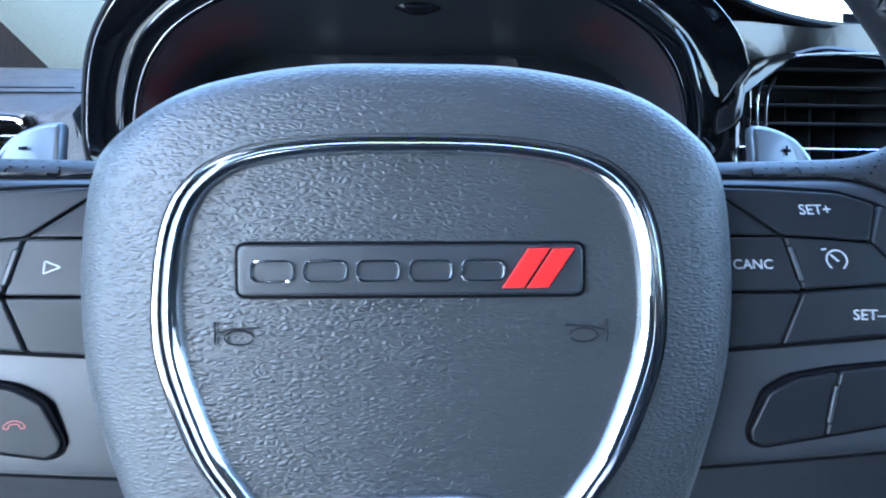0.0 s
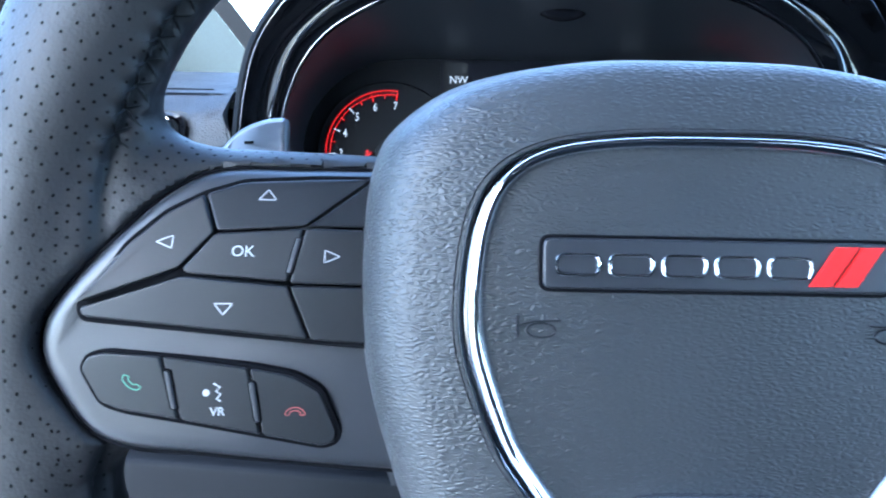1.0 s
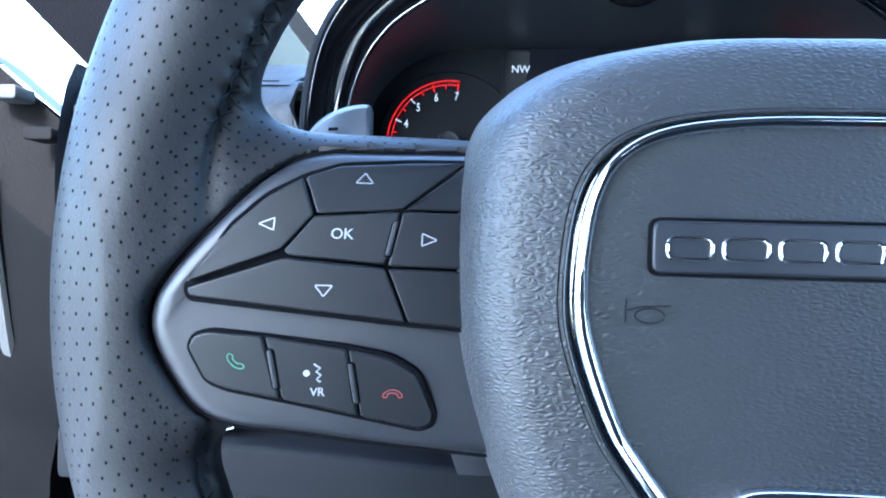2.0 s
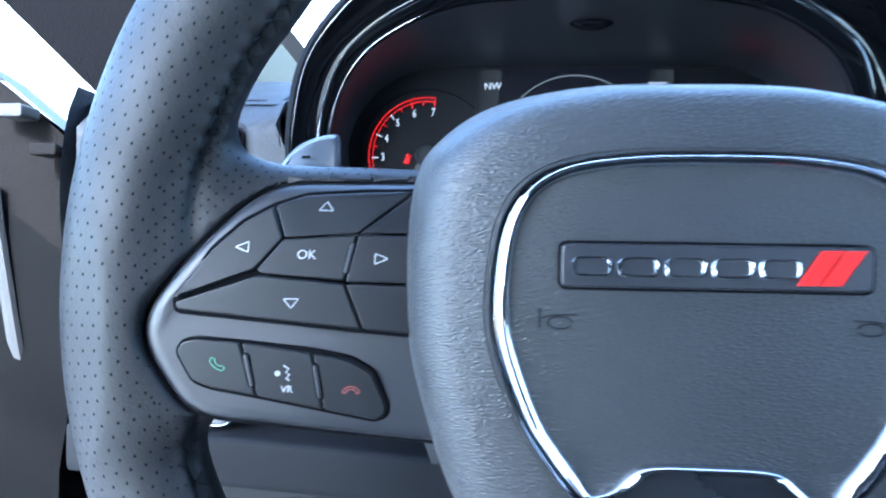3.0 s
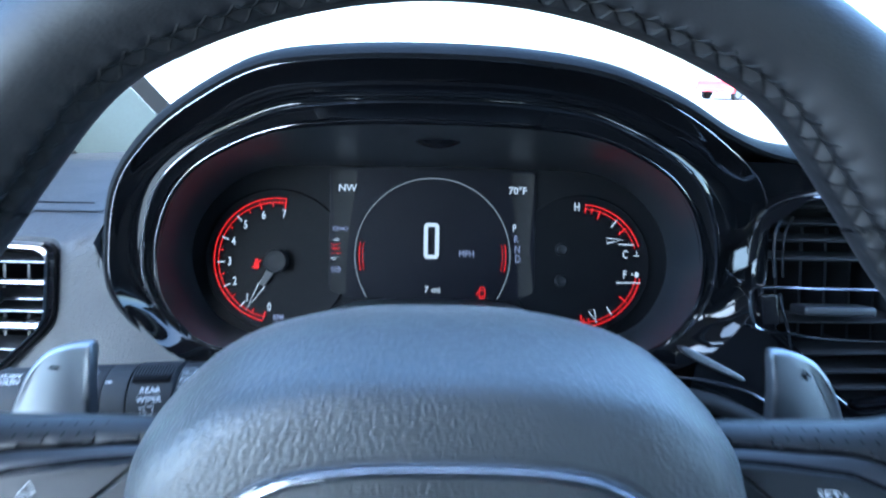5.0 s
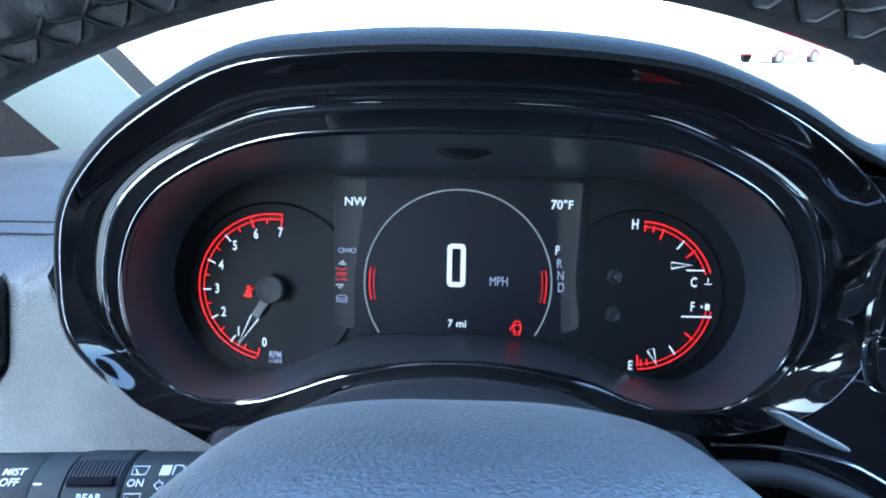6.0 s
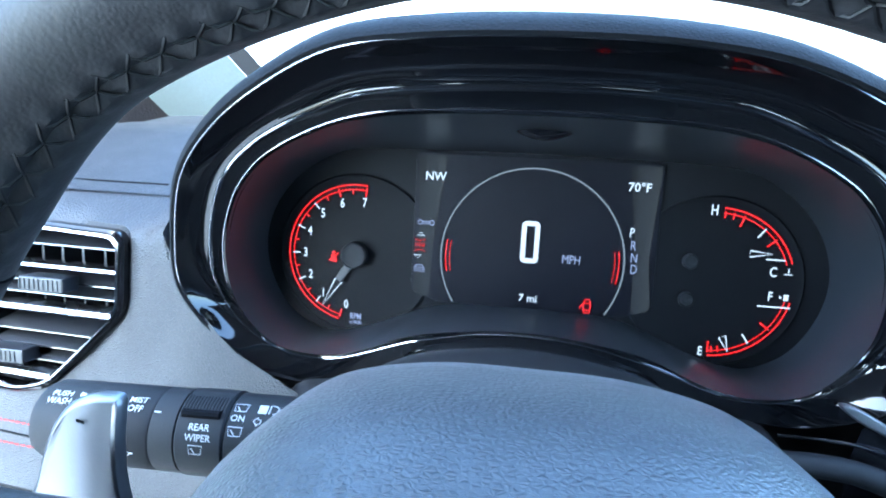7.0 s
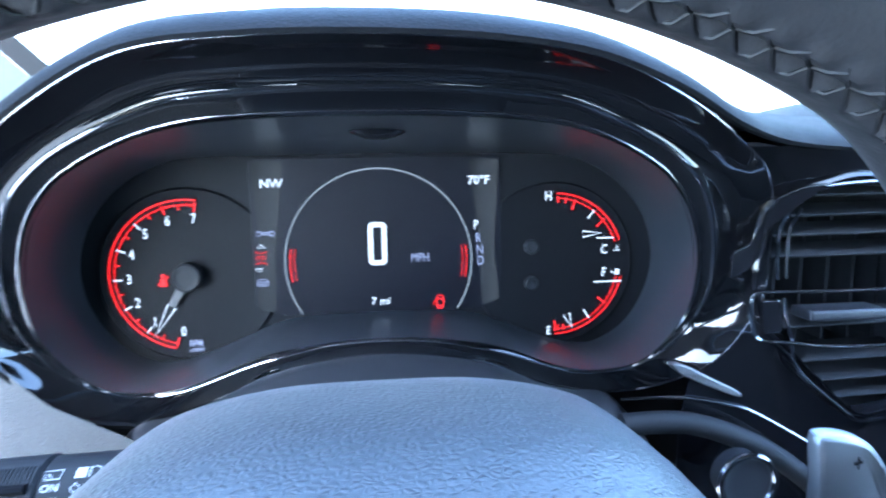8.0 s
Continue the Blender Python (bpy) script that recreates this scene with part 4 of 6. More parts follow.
def needle(c, a, r0, r1, w, hub):
    u = Vector((math.cos(radians(a)), math.sin(radians(a))))
    s = Vector((-u.y, u.x))
    place = on_face(c[0], c[1], DY - 0.0022)
    bm = stroke([u * r0 + s * w, u * r1, u * r0 - s * w], 0.0008, place, closed=True)
    n = part("needle", bm, GLOW_WHITE, cluster, "white outlined needle")
    if not hub:
        return
    arm = slab([tuple(q + Vector(c)) for q in (u * 0.004 + s * 0.0026, u * r0 + s * 0.0021, u * r0 - s * 0.0021, u * 0.004 - s * 0.0026)], DY - 0.002, 0.001, 0.0003)
    part("needle_arm", arm, SATIN, n, "dark needle arm")
    part("needle_hub", disc(c[0], c[1], hub, DY - 0.006, 0.006, 32), MATT, n, "round grey needle hub")


needle(TACH, tach_angle(0.72), 0.0185, 0.0372, 0.0022, 0.0076)
# temperature and fuel dial
dial_arc(TEMP, 0.0407, 19, 88, GLOW_RED, 0.0008)
dial_arc(TEMP, 0.0380, 19, 88, GLOW_RED, 0.0006)
dial_arc(TEMP, 0.0407, -88, -11, GLOW_RED, 0.0008)
dial_arc(TEMP, 0.0380, -88, -11, GLOW_RED, 0.0006)
ticks(TEMP, 0.0390, (87, 80, -80, -85), 0.0036, 0.0008, GLOW_RED)
ticks(TEMP, 0.0390, (72, 41, -37, -88), 0.0062, 0.0009, GLOW_RED)
ticks(TEMP, 0.0386, (53, -56), 0.0060, 0.0008, GLOW_WHITE)
for w, x, z, s in (("H", 0.0950, 0.1190, 0.0078), ("C", 0.1282, 0.0880, 0.0074), ("F", 0.1282, 0.0746, 0.0074), ("E", 0.0960, 0.0412, 0.0070)):
    part("dial_figure", lettering(w, s, narrow(x, z, DY), 0.0001), GLOW_WHITE, cluster)
part("coolant_sign", stroke([(-0.002, -0.001), (0.002, -0.001)], 0.0005, on_face(0.1358, 0.0884, DY), bm=stroke([(0, -0.0004), (0, 0.0022)], 0.0006, on_face(0.1358, 0.0884, DY))), GLOW_WHITE, cluster)
part("fuel_sign", patch([(-0.0012, -0.0017), (0.0012, -0.0017), (0.0012, 0.0017), (-0.0012, 0.0017)], on_face(0.1362, 0.0748, DY), bm=patch([(-0.0020, 0.0), (-0.0034, 0.0010), (-0.0034, -0.0010)][::-1], on_face(0.1362, 0.0748, DY))), GLOW_WHITE, cluster)
for x0, x1, z in ((0.1236, 0.1335, 0.0948), (0.1225, 0.1389, 0.0693)):
    part("dial_tick", stroke([(x0, z), (x1, z)], 0.0008, on_face(0, 0, DY - 0.0001)), GLOW_WHITE, cluster)
for base, tip, w in (((0.1152, 0.0973), (0.1262, 0.0978), 0.0017), ((0.1064, 0.0507), (0.1100, 0.0425), 0.0019)):
    b, t = Vector(base), Vector(tip)
    side = Vector((-(t - b).y, (t - b).x)).normalized() * w
    part("needle", stroke([b + side, t, b - side], 0.0008, on_face(0, 0, DY - 0.0008), closed=True), GLOW_WHITE, cluster, "white outlined needle")
for z in (0.0910, 0.0700):
    part("peg", disc(0.0850, z, 0.0042, DY - 0.003, 0.002, 20), MATT, cluster, "small round dial peg")

# middle display
screen = rounded([(-0.0680, 0.1420), (0.0680, 0.1420), (0.0680, 0.0610), (0.0520, 0.0560), (-0.0520, 0.0560), (-0.0680, 0.0610)], 0.004, 4)
display = part("display", slab(screen, FACE_Y - 0.0012, 0.002, 0.0002), SCREEN, cluster, "dark lit display")
SY = FACE_Y - 0.0030


def shown(name, bm, mat, label=""):
    return part(name, bm, mat, display, label)


for s in (-1, 1):
    band = rounded([(s * 0.0500, 0.1405), (s * 0.0665, 0.1405), (s * 0.0640, 0.0900), (s * 0.0672, 0.0610), (s * 0.0570, 0.0580), (s * 0.0560, 0.0900)], 0.003, 3)
    shown("side_band", patch([(p.x, p.y) for p in band], on_face(0, 0, FACE_Y - 0.0016)), GLOW_DIM, "faint grey side band")
shown("speed_arc", stroke(arc(0, 0.0850, 0.0510, -33, 213, 70), 0.0009, on_face(0, 0, SY)), GLOW_LINE, "fine grey arc")
for s in (-1, 1):
    for r, w in ((0.0482, 0.0005), (0.0460, 0.0003)):
        a0, a1 = (-12, 10) if s > 0 else (170, 192)
        shown("speed_bar", stroke(arc(0, 0.0850, r, a0, a1, 12), w, on_face(0, 0, SY)), GLOW_RED, "short red arc")
zero = rounded([(-0.0037, 0.0105), (0.0037, 0.0105), (0.0037, -0.0105), (-0.0037, -0.0105)], 0.0014, 3)
shown("speed_figure", stroke([tuple(p) for p in zero], 0.0027, on_face(-0.0010, 0.0950, SY), closed=True), GLOW_WHITE, "large white zero")
shown("lettering", lettering("MPH", 0.0072, narrow(0.0223, 0.0865, SY), 0.0), GLOW_BLUE)
shown("lettering", lettering("7 mi", 0.0060, on_face(0.0, 0.0627, SY), 0.00004), GLOW_WHITE)
shown("lettering", lettering("NW", 0.0066, on_face(-0.0562, 0.1285, SY), 0.0001), GLOW_WHITE)
shown("lettering", lettering("70\u00b0F", 0.0066, on_face(0.0552, 0.1287, SY), 0.0001), GLOW_WHITE)
for w, x, z, mat in (("P", 0.0535, 0.1040, GLOW_WHITE), ("R", 0.0548, 0.0968, GLOW_BLUE), ("N", 0.0558, 0.0902, GLOW_BLUE), ("D", 0.0562, 0.0838, GLOW_BLUE)):
    shown("gear_letter", lettering(w, 0.0074, narrow(x, z, SY), 0.0), mat)
# car sign, speed sign and arrows at the side of the display
for u in (-1, 1):
    shown("car_sign", stroke(arc(u * 0.0034, 0, 0.0013, 0, 330, 12), 0.0005, on_face(-0.0605, 0.1021, SY), closed=True), GLOW_BLUE)
shown("car_sign", stroke([(-0.0019, 0.0005), (0.0019, 0.0005), (0.0019, -0.0005), (-0.0019, -0.0005)], 0.0005, on_face(-0.0605, 0.1021, SY), closed=True), GLOW_BLUE)
shown("arrow", stroke([(-0.0021, -0.0008), (0, 0.0010), (0.0021, -0.0008)], 0.0005, on_face(-0.0631, 0.0953, SY), closed=True), GLOW_WHITE)
shown("arrow", stroke([(-0.0021, 0.0008), (0, -0.0010), (0.0021, 0.0008)], 0.0005, on_face(-0.0646, 0.0823, SY), closed=True), GLOW_WHITE)
shown("lettering", lettering("SPEED", 0.0030, narrow(-0.0635, 0.0889, SY), -0.00004), GLOW_RED)
shown("sign_arc", stroke(arc(0, 0.0052, 0.0060, 238, 302, 8), 0.0003, on_face(-0.0635, 0.0923, SY)), GLOW_RED)
shown("sign_arc", stroke(arc(0, -0.0052, 0.0060, 58, 122, 8), 0.0003, on_face(-0.0635, 0.0855, SY)), GLOW_RED)
shown("car_sign", stroke([(-0.0030, -0.0016), (0.0030, -0.0016), (0.0030, 0.0006), (0.0018, 0.0021), (-0.0018, 0.0021), (-0.0030, 0.0006)], 0.0004, on_face(-0.0633, 0.0752, SY), closed=True), GLOW_BLUE)
for z in (-0.0006, 0.0006):
    shown("car_sign", stroke([(-0.0028, z), (0.0028, z)], 0.0004, on_face(-0.0633, 0.0752, SY)), GLOW_BLUE)
DOOR = on_face(0.0330, 0.0612, SY)
bm = stroke([(-0.0014, -0.0038), (0.0014, -0.0038), (0.0019, -0.0010), (0.0019, 0.0014), (0.0013, 0.0038), (-0.0013, 0.0038), (-0.0019, 0.0014), (-0.0019, -0.0010)], 0.0006, DOOR, closed=True)
for z, w in ((0.0016, 0.0017), (-0.0022, 0.0015)):
    stroke([(-w, z), (w, z)], 0.0006, DOOR, bm=bm)
stroke([(-0.0019, 0.0012), (-0.0037, -0.0004), (-0.0037, -0.0018)], 0.0006, DOOR, bm=bm)
shown("door_sign", bm, GLOW_RED, "red open-door warning sign")
part("belt_sign", patch(arc(0, 0.0026, 0.0011, 0, 330, 8), on_face(-0.1150, 0.0780, DY), bm=patch([(-0.0018, -0.003), (0.0018, -0.003), (0.0014, 0.0012), (-0.0014, 0.0012)], on_face(-0.1150, 0.0780, DY), bm=stroke([(-0.003, -0.0025), (0.003, 0.0025)], 0.0007, on_face(-0.1150, 0.0780, DY)))), GLOW_RED, cluster, "red seat-belt warning sign")
# small lens in the ceiling of the dial bowl
bm = loft([[Vector((0.0130 * q * math.cos(a) + 0.001, 0.1905 + 0.0052 * q * math.sin(a), 0.1524 - 0.20 * 0.0052 * q * math.sin(a) - 0.0036 * (1 - q * q))) for a in (2 * math.pi * i / 28 for i in range(28))] for q in (1.0, 0.85, 0.65, 0.4, 0.15)], cap1=True)
part("ceiling_lens", bm, GLOSS, cluster, "small dark lens")

# ---- dashboard ----
dash = thing("dashboard", "dark grey soft-touch dashboard with a gloss black centre and chrome vents", "dashboard")

# hood over the cluster: a rounded brow that runs back to the windscreen
BROW = [LIP_LEFT[10], LIP_LEFT[9], LIP_LEFT[8], LIP_LEFT[7], LIP_LEFT[6], LIP_LEFT[5], LIP_LEFT[4], LIP_LEFT[3], LIP_LEFT[2], LIP_LEFT[1], LIP_LEFT[0], LIP_RIGHT[0], LIP_RIGHT[1], (0.118, 0.1390, 0.1642), (0.150, 0.1515, 0.1515), (0.185, 0.168, 0.1445),
        (0.235, 0.184, 0.1415), (0.292, 0.1915, 0.1402)]
brow = smooth(BROW, 6, closed=False)


def brow_ring(back, grow, flat=0.0, at=None):
    """One line of the brow: pushed back and grown outwards from the lip; flat: how far it sinks into the level of the dash."""
    out = []
    k = len(brow)
    for i, p in enumerate(brow):
        d = brow[min(i + 1, k - 1)] - brow[max(i - 1, 0)]
        n2 = Vector((-d.z, d.x)).normalized()
        side = 0.75 + 0.25 * max(0.0, min(1.0, (p.z - 0.08) / 0.06))       # a thinner lip down the sides
        g = grow * side if grow > 0 else grow
        q = Vector((p.x + n2.x * g, p.y + back * (0.6 + 0.4 * side), p.z + n2.y * g))
        if at is not None:
            q.y = max(q.y, at)
        q.z += (0.140 - q.z) * flat
        out.append(q)
    return out


bm = loft([brow_ring(0.004, -0.0002), brow_ring(0.0005, -0.0003), brow_ring(-0.0008, 0.0012), brow_ring(0.001, 0.0035), brow_ring(0.0045, 0.0062), brow_ring(0.010, 0.0090), brow_ring(0.019, 0.0125), brow_ring(0.030, 0.0155), brow_ring(0.048, 0.0200), brow_ring(0.070, 0.0215),
           brow_ring(0.11, 0.0200, 0.0), brow_ring(0.17, 0.014, 0.15), brow_ring(0.26, 0.004, 0.45), brow_ring(0.36, 0.0, 0.8, 0.50), brow_ring(0.48, 0.0, 1.0, 0.64)], closed=False)
part("brow", bm, BROWSKIN, dash, "grained soft brow over the instruments")

# left end with its vent
VENT_L = [(-0.2130, 0.0900), (-0.2150, 0.0470), (-0.2590, 0.0030), (-0.2800, -0.0030), (-0.3060, -0.0020), (-0.3080, 0.0400), (-0.3060, 0.0900), (-0.2600, 0.0925)]
vent_l = rounded(VENT_L, 0.008, 5)
bm = bmesh.new()
n = len(vent_l)


def left_skin(x, z):
    """Depth of the soft panel left of the instruments."""
    return 0.1925 + 0.10 * max(0.0, -0.26 - x) + 1.2 * max(0.0, z - 0.092) + 2.0 * max(0.0, z - 0.112) - 0.10 * max(0.0, 0.02 - z)


c = Vector((-0.26, 0.045))
EDGE_L = ((0.0, 0.0155, 0.024, 0.0445, 0.067, 0.080, 0.095, 0.2), (-0.110, -0.1135, -0.1405, -0.1625, -0.1775, -0.184, -0.190, -0.196))
EDGE_R = ((0.0, 0.0155, 0.020, 0.040, 0.070, 0.100, 0.130, 0.148), (0.110, 0.113, 0.145, 0.172, 0.192, 0.193, 0.183, 0.150))
rings = []
vent_fine = [a + (b - a) * (k / 8) for a, b in zip(vent_l, vent_l[1:] + vent_l[:1]) for k in range(8 if (b - a).length > 0.01 else 1)]
for k, t in enumerate((0.0, 0.04, 0.12, 0.25, 0.45, 0.7, 1.0)):
    ring = []
    for p in vent_fine:
        d = (p - c).normalized()
        far_x = ((-0.112 if d.x > 0 else -0.326) - c.x) / d.x if abs(d.x) > 1e-6 else 1e9
        far_z = ((0.185 if d.y > 0 else -0.060) - c.y) / d.y if abs(d.y) > 1e-6 else 1e9
        e = c + d * min(far_x, far_z)
        q = p + (e - p) * t
        q.x = min(q.x, float(np.interp(q.y, EDGE_L[0], EDGE_L[1])) - 0.003)
        ring.append(Vector((q.x, left_skin(q.x, q.y) + (0.003 if k == 0 else 0), q.y)))
    rings.append(ring)
part("left_panel", loft(rings), SOFT, dash, "grained grey soft panel")
part("trim_joint", tube([Vector((x, left_skin(x, 0.1150) - 0.0002, 0.1150)) for x in steps(-0.21, -0.32, 12)], 0.0007, 6), GAP, dash, "fine joint in the soft panel")


def air_vent(name, outline, front, slats, bars, label, edge, lit, skin):
    v = thing(name, label, "air vent", "dashboard air vents")
    c = sum((Vector(p) for p in outline), Vector((0, 0))) / len(outline)
    o = [Vector(p) for p in outline]
    ring = lambda s, y: [Vector((c.x + (p.x - c.x) * s, front(p.x, p.y) + y, c.y + (p.y - c.y) * s)) for p in o]
    part("frame", loft([ring(1.035, 0.003), ring(1.03, -0.002), ring(1.0, -0.003), ring(0.985, 0.0)]), GLOSS, v, "gloss black frame")
    part("chrome_edge", loft([ring(0.985, 0.0), ring(0.975, -0.0028), ring(0.95, -0.0032), ring(0.935, -0.0005), ring(0.93, 0.004)]), edge, v, "slim inner edge")
    part("duct", loft([ring(0.935, 0.002), ring(0.92, 0.02), ring(0.85, 0.05)], cap1=True), MATT, v, "dark air duct")

    def span(z):
        xs = []
        for i in range(len(o)):
            a, b = o[i - 1], o[i]
            if (a.y - z) * (b.y - z) < 0:
                xs.append(a.x + (b.x - a.x) * (z - a.y) / (b.y - a.y))
        return (min(xs), max(xs)) if len(xs) > 1 else None
    for z in slats:
        s = span(z)
        if s:
            x0, x1 = s[0] + 0.004, s[1] - 0.004
            rings = [[Vector((x, front(x, z) + 0.004 + yy, z + zz)) for yy, zz in ((0, -0.0007), (-0.0012, 0.0003), (0, 0.0013), (0.018, 0.0046), (0.018, 0.0030))] for x in (x0, x1)]
            slat = part("slat", loft(rings, cap0=True, cap1=True), skin, v, "satin black slat")
            part("slat_edge", tube([Vector((x, front(x, z) + 0.0028, z + 0.0003)) for x in (x0, x1)], 0.0004, 6), lit, slat, "slat edge")
    s = span(c.y)
    for i in range(6):
        x = s[0] + (s[1] - s[0]) * (i + 0.7) / 6.4
        part("vane", box(x - 0.0007, x + 0.0007, front(x, c.y) + 0.022, front(x, c.y) + 0.044, c.y - 0.036, c.y + 0.034), skin if skin is SATIN else KNEE, v, "upright black vane")
    for z, h in bars:
        s = span(z)
        if s:
            x0, x1 = s[0] + 0.003, s[1] - 0.003
            bm = loft([[Vector((x, front(x, z) + yy, z + zz)) for yy, zz in ((0.008, -h), (0.0, -h), (-0.0025, -h * 0.3), (-0.0020, h * 0.6), (0.001, h), (0.010, h))] for x in (x0, x1)], cap0=True, cap1=True)
            part("cross_bar", bm, LIPPANEL, v, "chrome cross bar")
    return v, span


front_l = lambda x, z: left_skin(x, z) - 0.001
vent, span = air_vent("air_vent", [tuple(p) for p in vent_l], front_l, (0.0800, 0.0590, 0.0520, 0.0300, 0.0215, 0.0140), ((0.0690, 0.0016), (0.0445, 0.0026), (0.0070, 0.0030)), "dashboard air vent with chrome bars and black slats", RINGCHROME, DARKCHROME, SATIN)
part("slider", box(-0.270, -0.244, 0.184, 0.196, 0.0565, 0.0645, bevel=0.001), SATIN, vent, "ribbed vent slider")
part("slider", box(-0.300, -0.272, 0.186, 0.198, 0.014, 0.022, bevel=0.001), SATIN, vent, "ribbed vent slider")

for x0, z in ((-0.2695, 0.0565), (-0.2995, 0.0140)):
    for i in range(9):
        part("ridge", tube([Vector((x0 + 0.0028 * i, (0.1840 if z > 0.03 else 0.1860), z + 0.0012)), Vector((x0 + 0.0028 * i, (0.1840 if z > 0.03 else 0.1860), z + 0.0068))], 0.0006, 5), SATIN, vent)

# gloss panel with the right-hand vent
VENT_R = [(0.1870, 0.0560), (0.1840, 0.0800), (0.1870, 0.1060), (0.1960, 0.1210), (0.2300, 0.1300), (0.2840, 0.1260), (0.2890, 0.0800), (0.2860, 0.0040), (0.2480, 0.0000), (0.2060, 0.0400)]
vent_r = rounded(VENT_R, 0.008, 5)
right_skin = lambda x, z: 0.1905 + 0.05 * max(0.0, x - 0.2) - 0.22 * max(0.0, z - 0.105)
c = Vector((0.248, 0.082))
rings = []
for k, t in enumerate((0.0, 0.05, 0.2, 0.5, 1.0)):
    ring = []
    for p in vent_r:
        d = (p - c).normalized()
        far_x = ((0.150 if d.x < 0 else 0.296) - c.x) / d.x if abs(d.x) > 1e-6 else 1e9
        far_z = ((0.1440 if d.y > 0 else -0.080) - c.y) / d.y if abs(d.y) > 1e-6 else 1e9
        e = c + d * min(far_x, far_z)
        q = p + (e - p) * t
        q.x = max(q.x, float(np.interp(q.y, EDGE_R[0], EDGE_R[1])) + 0.0005)
        y = right_skin(q.x, q.y)
        ring.append(Vector((q.x, y, q.y)))
    rings.append(ring)
part("gloss_panel", loft(rings), GLOSS, dash, "piano black panel")
part("panel_side", sheet(lambda y, z: Vector((0.296, y, z)), steps(0.195, 0.250, 3), steps(-0.080, 0.150, 6)), GLOSS, dash, "gloss panel return")
front_r = lambda x, z: right_skin(x, z) - 0.001
vent_2, span = air_vent("air_vent", [tuple(p) for p in vent_r], front_r, (0.1200, 0.1100, 0.1000, 0.0890, 0.0520, 0.0330, 0.0220, 0.0120), (), "dashboard air vent in a gloss black panel", GLOSS, MATT, MATT)


def vent_line(points, lift, r, mat, label):
    part("inner_trim", tube([Vector((x, front_r(x, z) - lift, z)) for x, z in smooth(points, 6, closed=False)], r, 8), mat, vent_2, label)


vent_line([(0.1828, 0.0900), (0.1828, 0.0930), (0.1822, 0.1030), (0.1880, 0.1160), (0.2030, 0.1225), (0.2310, 0.1262), (0.2840, 0.1275)], 0.0035, 0.0010, DARKCHROME, "slim smoked trim")
vent_line([(0.1962, 0.0790), (0.1950, 0.0920), (0.1955, 0.1040), (0.1992, 0.1140), (0.2090, 0.1212)], 0.0025, 0.0009, RINGCHROME, "slim chrome trim")
vent_line([(0.2020, 0.0790), (0.2012, 0.0920), (0.2020, 0.1040), (0.2055, 0.1140)], 0.0012, 0.0008, DARKCHROME, "slim smoked trim")
vent_line([(0.2870, 0.0725), (0.2300, 0.0725), (0.1880, 0.0735), (0.1815, 0.0720), (0.1802, 0.0670), (0.1818, 0.0570), (0.1860, 0.0495), (0.2050, 0.0468), (0.2310, 0.0435), (0.2870, 0.0420)], 0.0065, 0.0009, RINGCHROME, "chrome loop round the lower vent")
vent_line([(0.1990, 0.0700), (0.2010, 0.0600), (0.2050, 0.0480), (0.2085, 0.0340), (0.2230, 0.0200), (0.2420, 0.0050)], 0.0040, 0.0009, DARKCHROME, "slim smoked trim")
part("corner_bracket", slab(rounded([(0.1697, 0.0802), (0.1702, 0.0942), (0.1765, 0.0968), (0.1819, 0.0994), (0.1838, 0.1119), (0.1895, 0.1203), (0.1991, 0.1246), (0.2138, 0.1266), (0.2147, 0.1250), (0.1992, 0.1221), (0.1916, 0.1160), (0.1872, 0.1058), (0.1850, 0.0912), (0.1788, 0.0845)], 0.002, 3), lambda x, z: front_r(x, z) - 0.0050, 0.004, 0.0006), GLOSS, vent_2, "gloss black corner bracket")
part("gloss_block", slab(rounded([(0.1870, 0.0695), (0.1975, 0.0695), (0.2000, 0.0520), (0.1895, 0.0510)], 0.002, 3), lambda x, z: front_r(x, z) - 0.0045, 0.004, 0.0010), GLOSS, vent_2, "gloss black block")
part("slider", box(0.2140, 0.2560, 0.1845, 0.200, 0.0570, 0.0625, bevel=0.0015), SATIN, vent_2, "ribbed vent slider")

# silver bar that stands in for a sky reflection, and satin cowl under the cluster
part("sky_glint", slab(smooth([(0.1430, 0.0370), (0.1500, 0.0365), (0.1660, 0.0285), (0.1810, 0.0205), (0.1800, 0.0180), (0.1660, 0.0235), (0.1500, 0.0310)], 5), 0.1880, 0.004, 0.0008), SILVER, dash, "slim silver bar in place of a sky reflection")
cowl = smooth([(-0.135, -0.010), (-0.1215, 0.0125), (-0.1000, 0.0165), (-0.082, 0.0225), (-0.050, 0.0372), (0, 0.0445), (0.050, 0.0372), (0.082, 0.0225), (0.1000, 0.0165), (0.1215, 0.0125), (0.140, -0.010)], 6, closed=False)
bm = loft([[Vector((p.x, 0.214, p.y + 0.0005)) for p in cowl], [Vector((p.x, 0.2035, p.y - 0.0003)) for p in cowl], [Vector((p.x, 0.2005, p.y - 0.0022)) for p in cowl], [Vector((p.x * 0.97, 0.188, p.y - 0.0085)) for p in cowl], [Vector((p.x * 0.88, 0.170, p.y - 0.018)) for p in cowl],
           [Vector((p.x * 0.78, 0.155, -0.03 + (p.y - 0.03) * 0.6)) for p in cowl], [Vector((p.x * 0.65, 0.150, -0.10)) for p in cowl]], closed=False)
part("cowl", bm, SATIN, dash, "satin black cowl under the instruments")

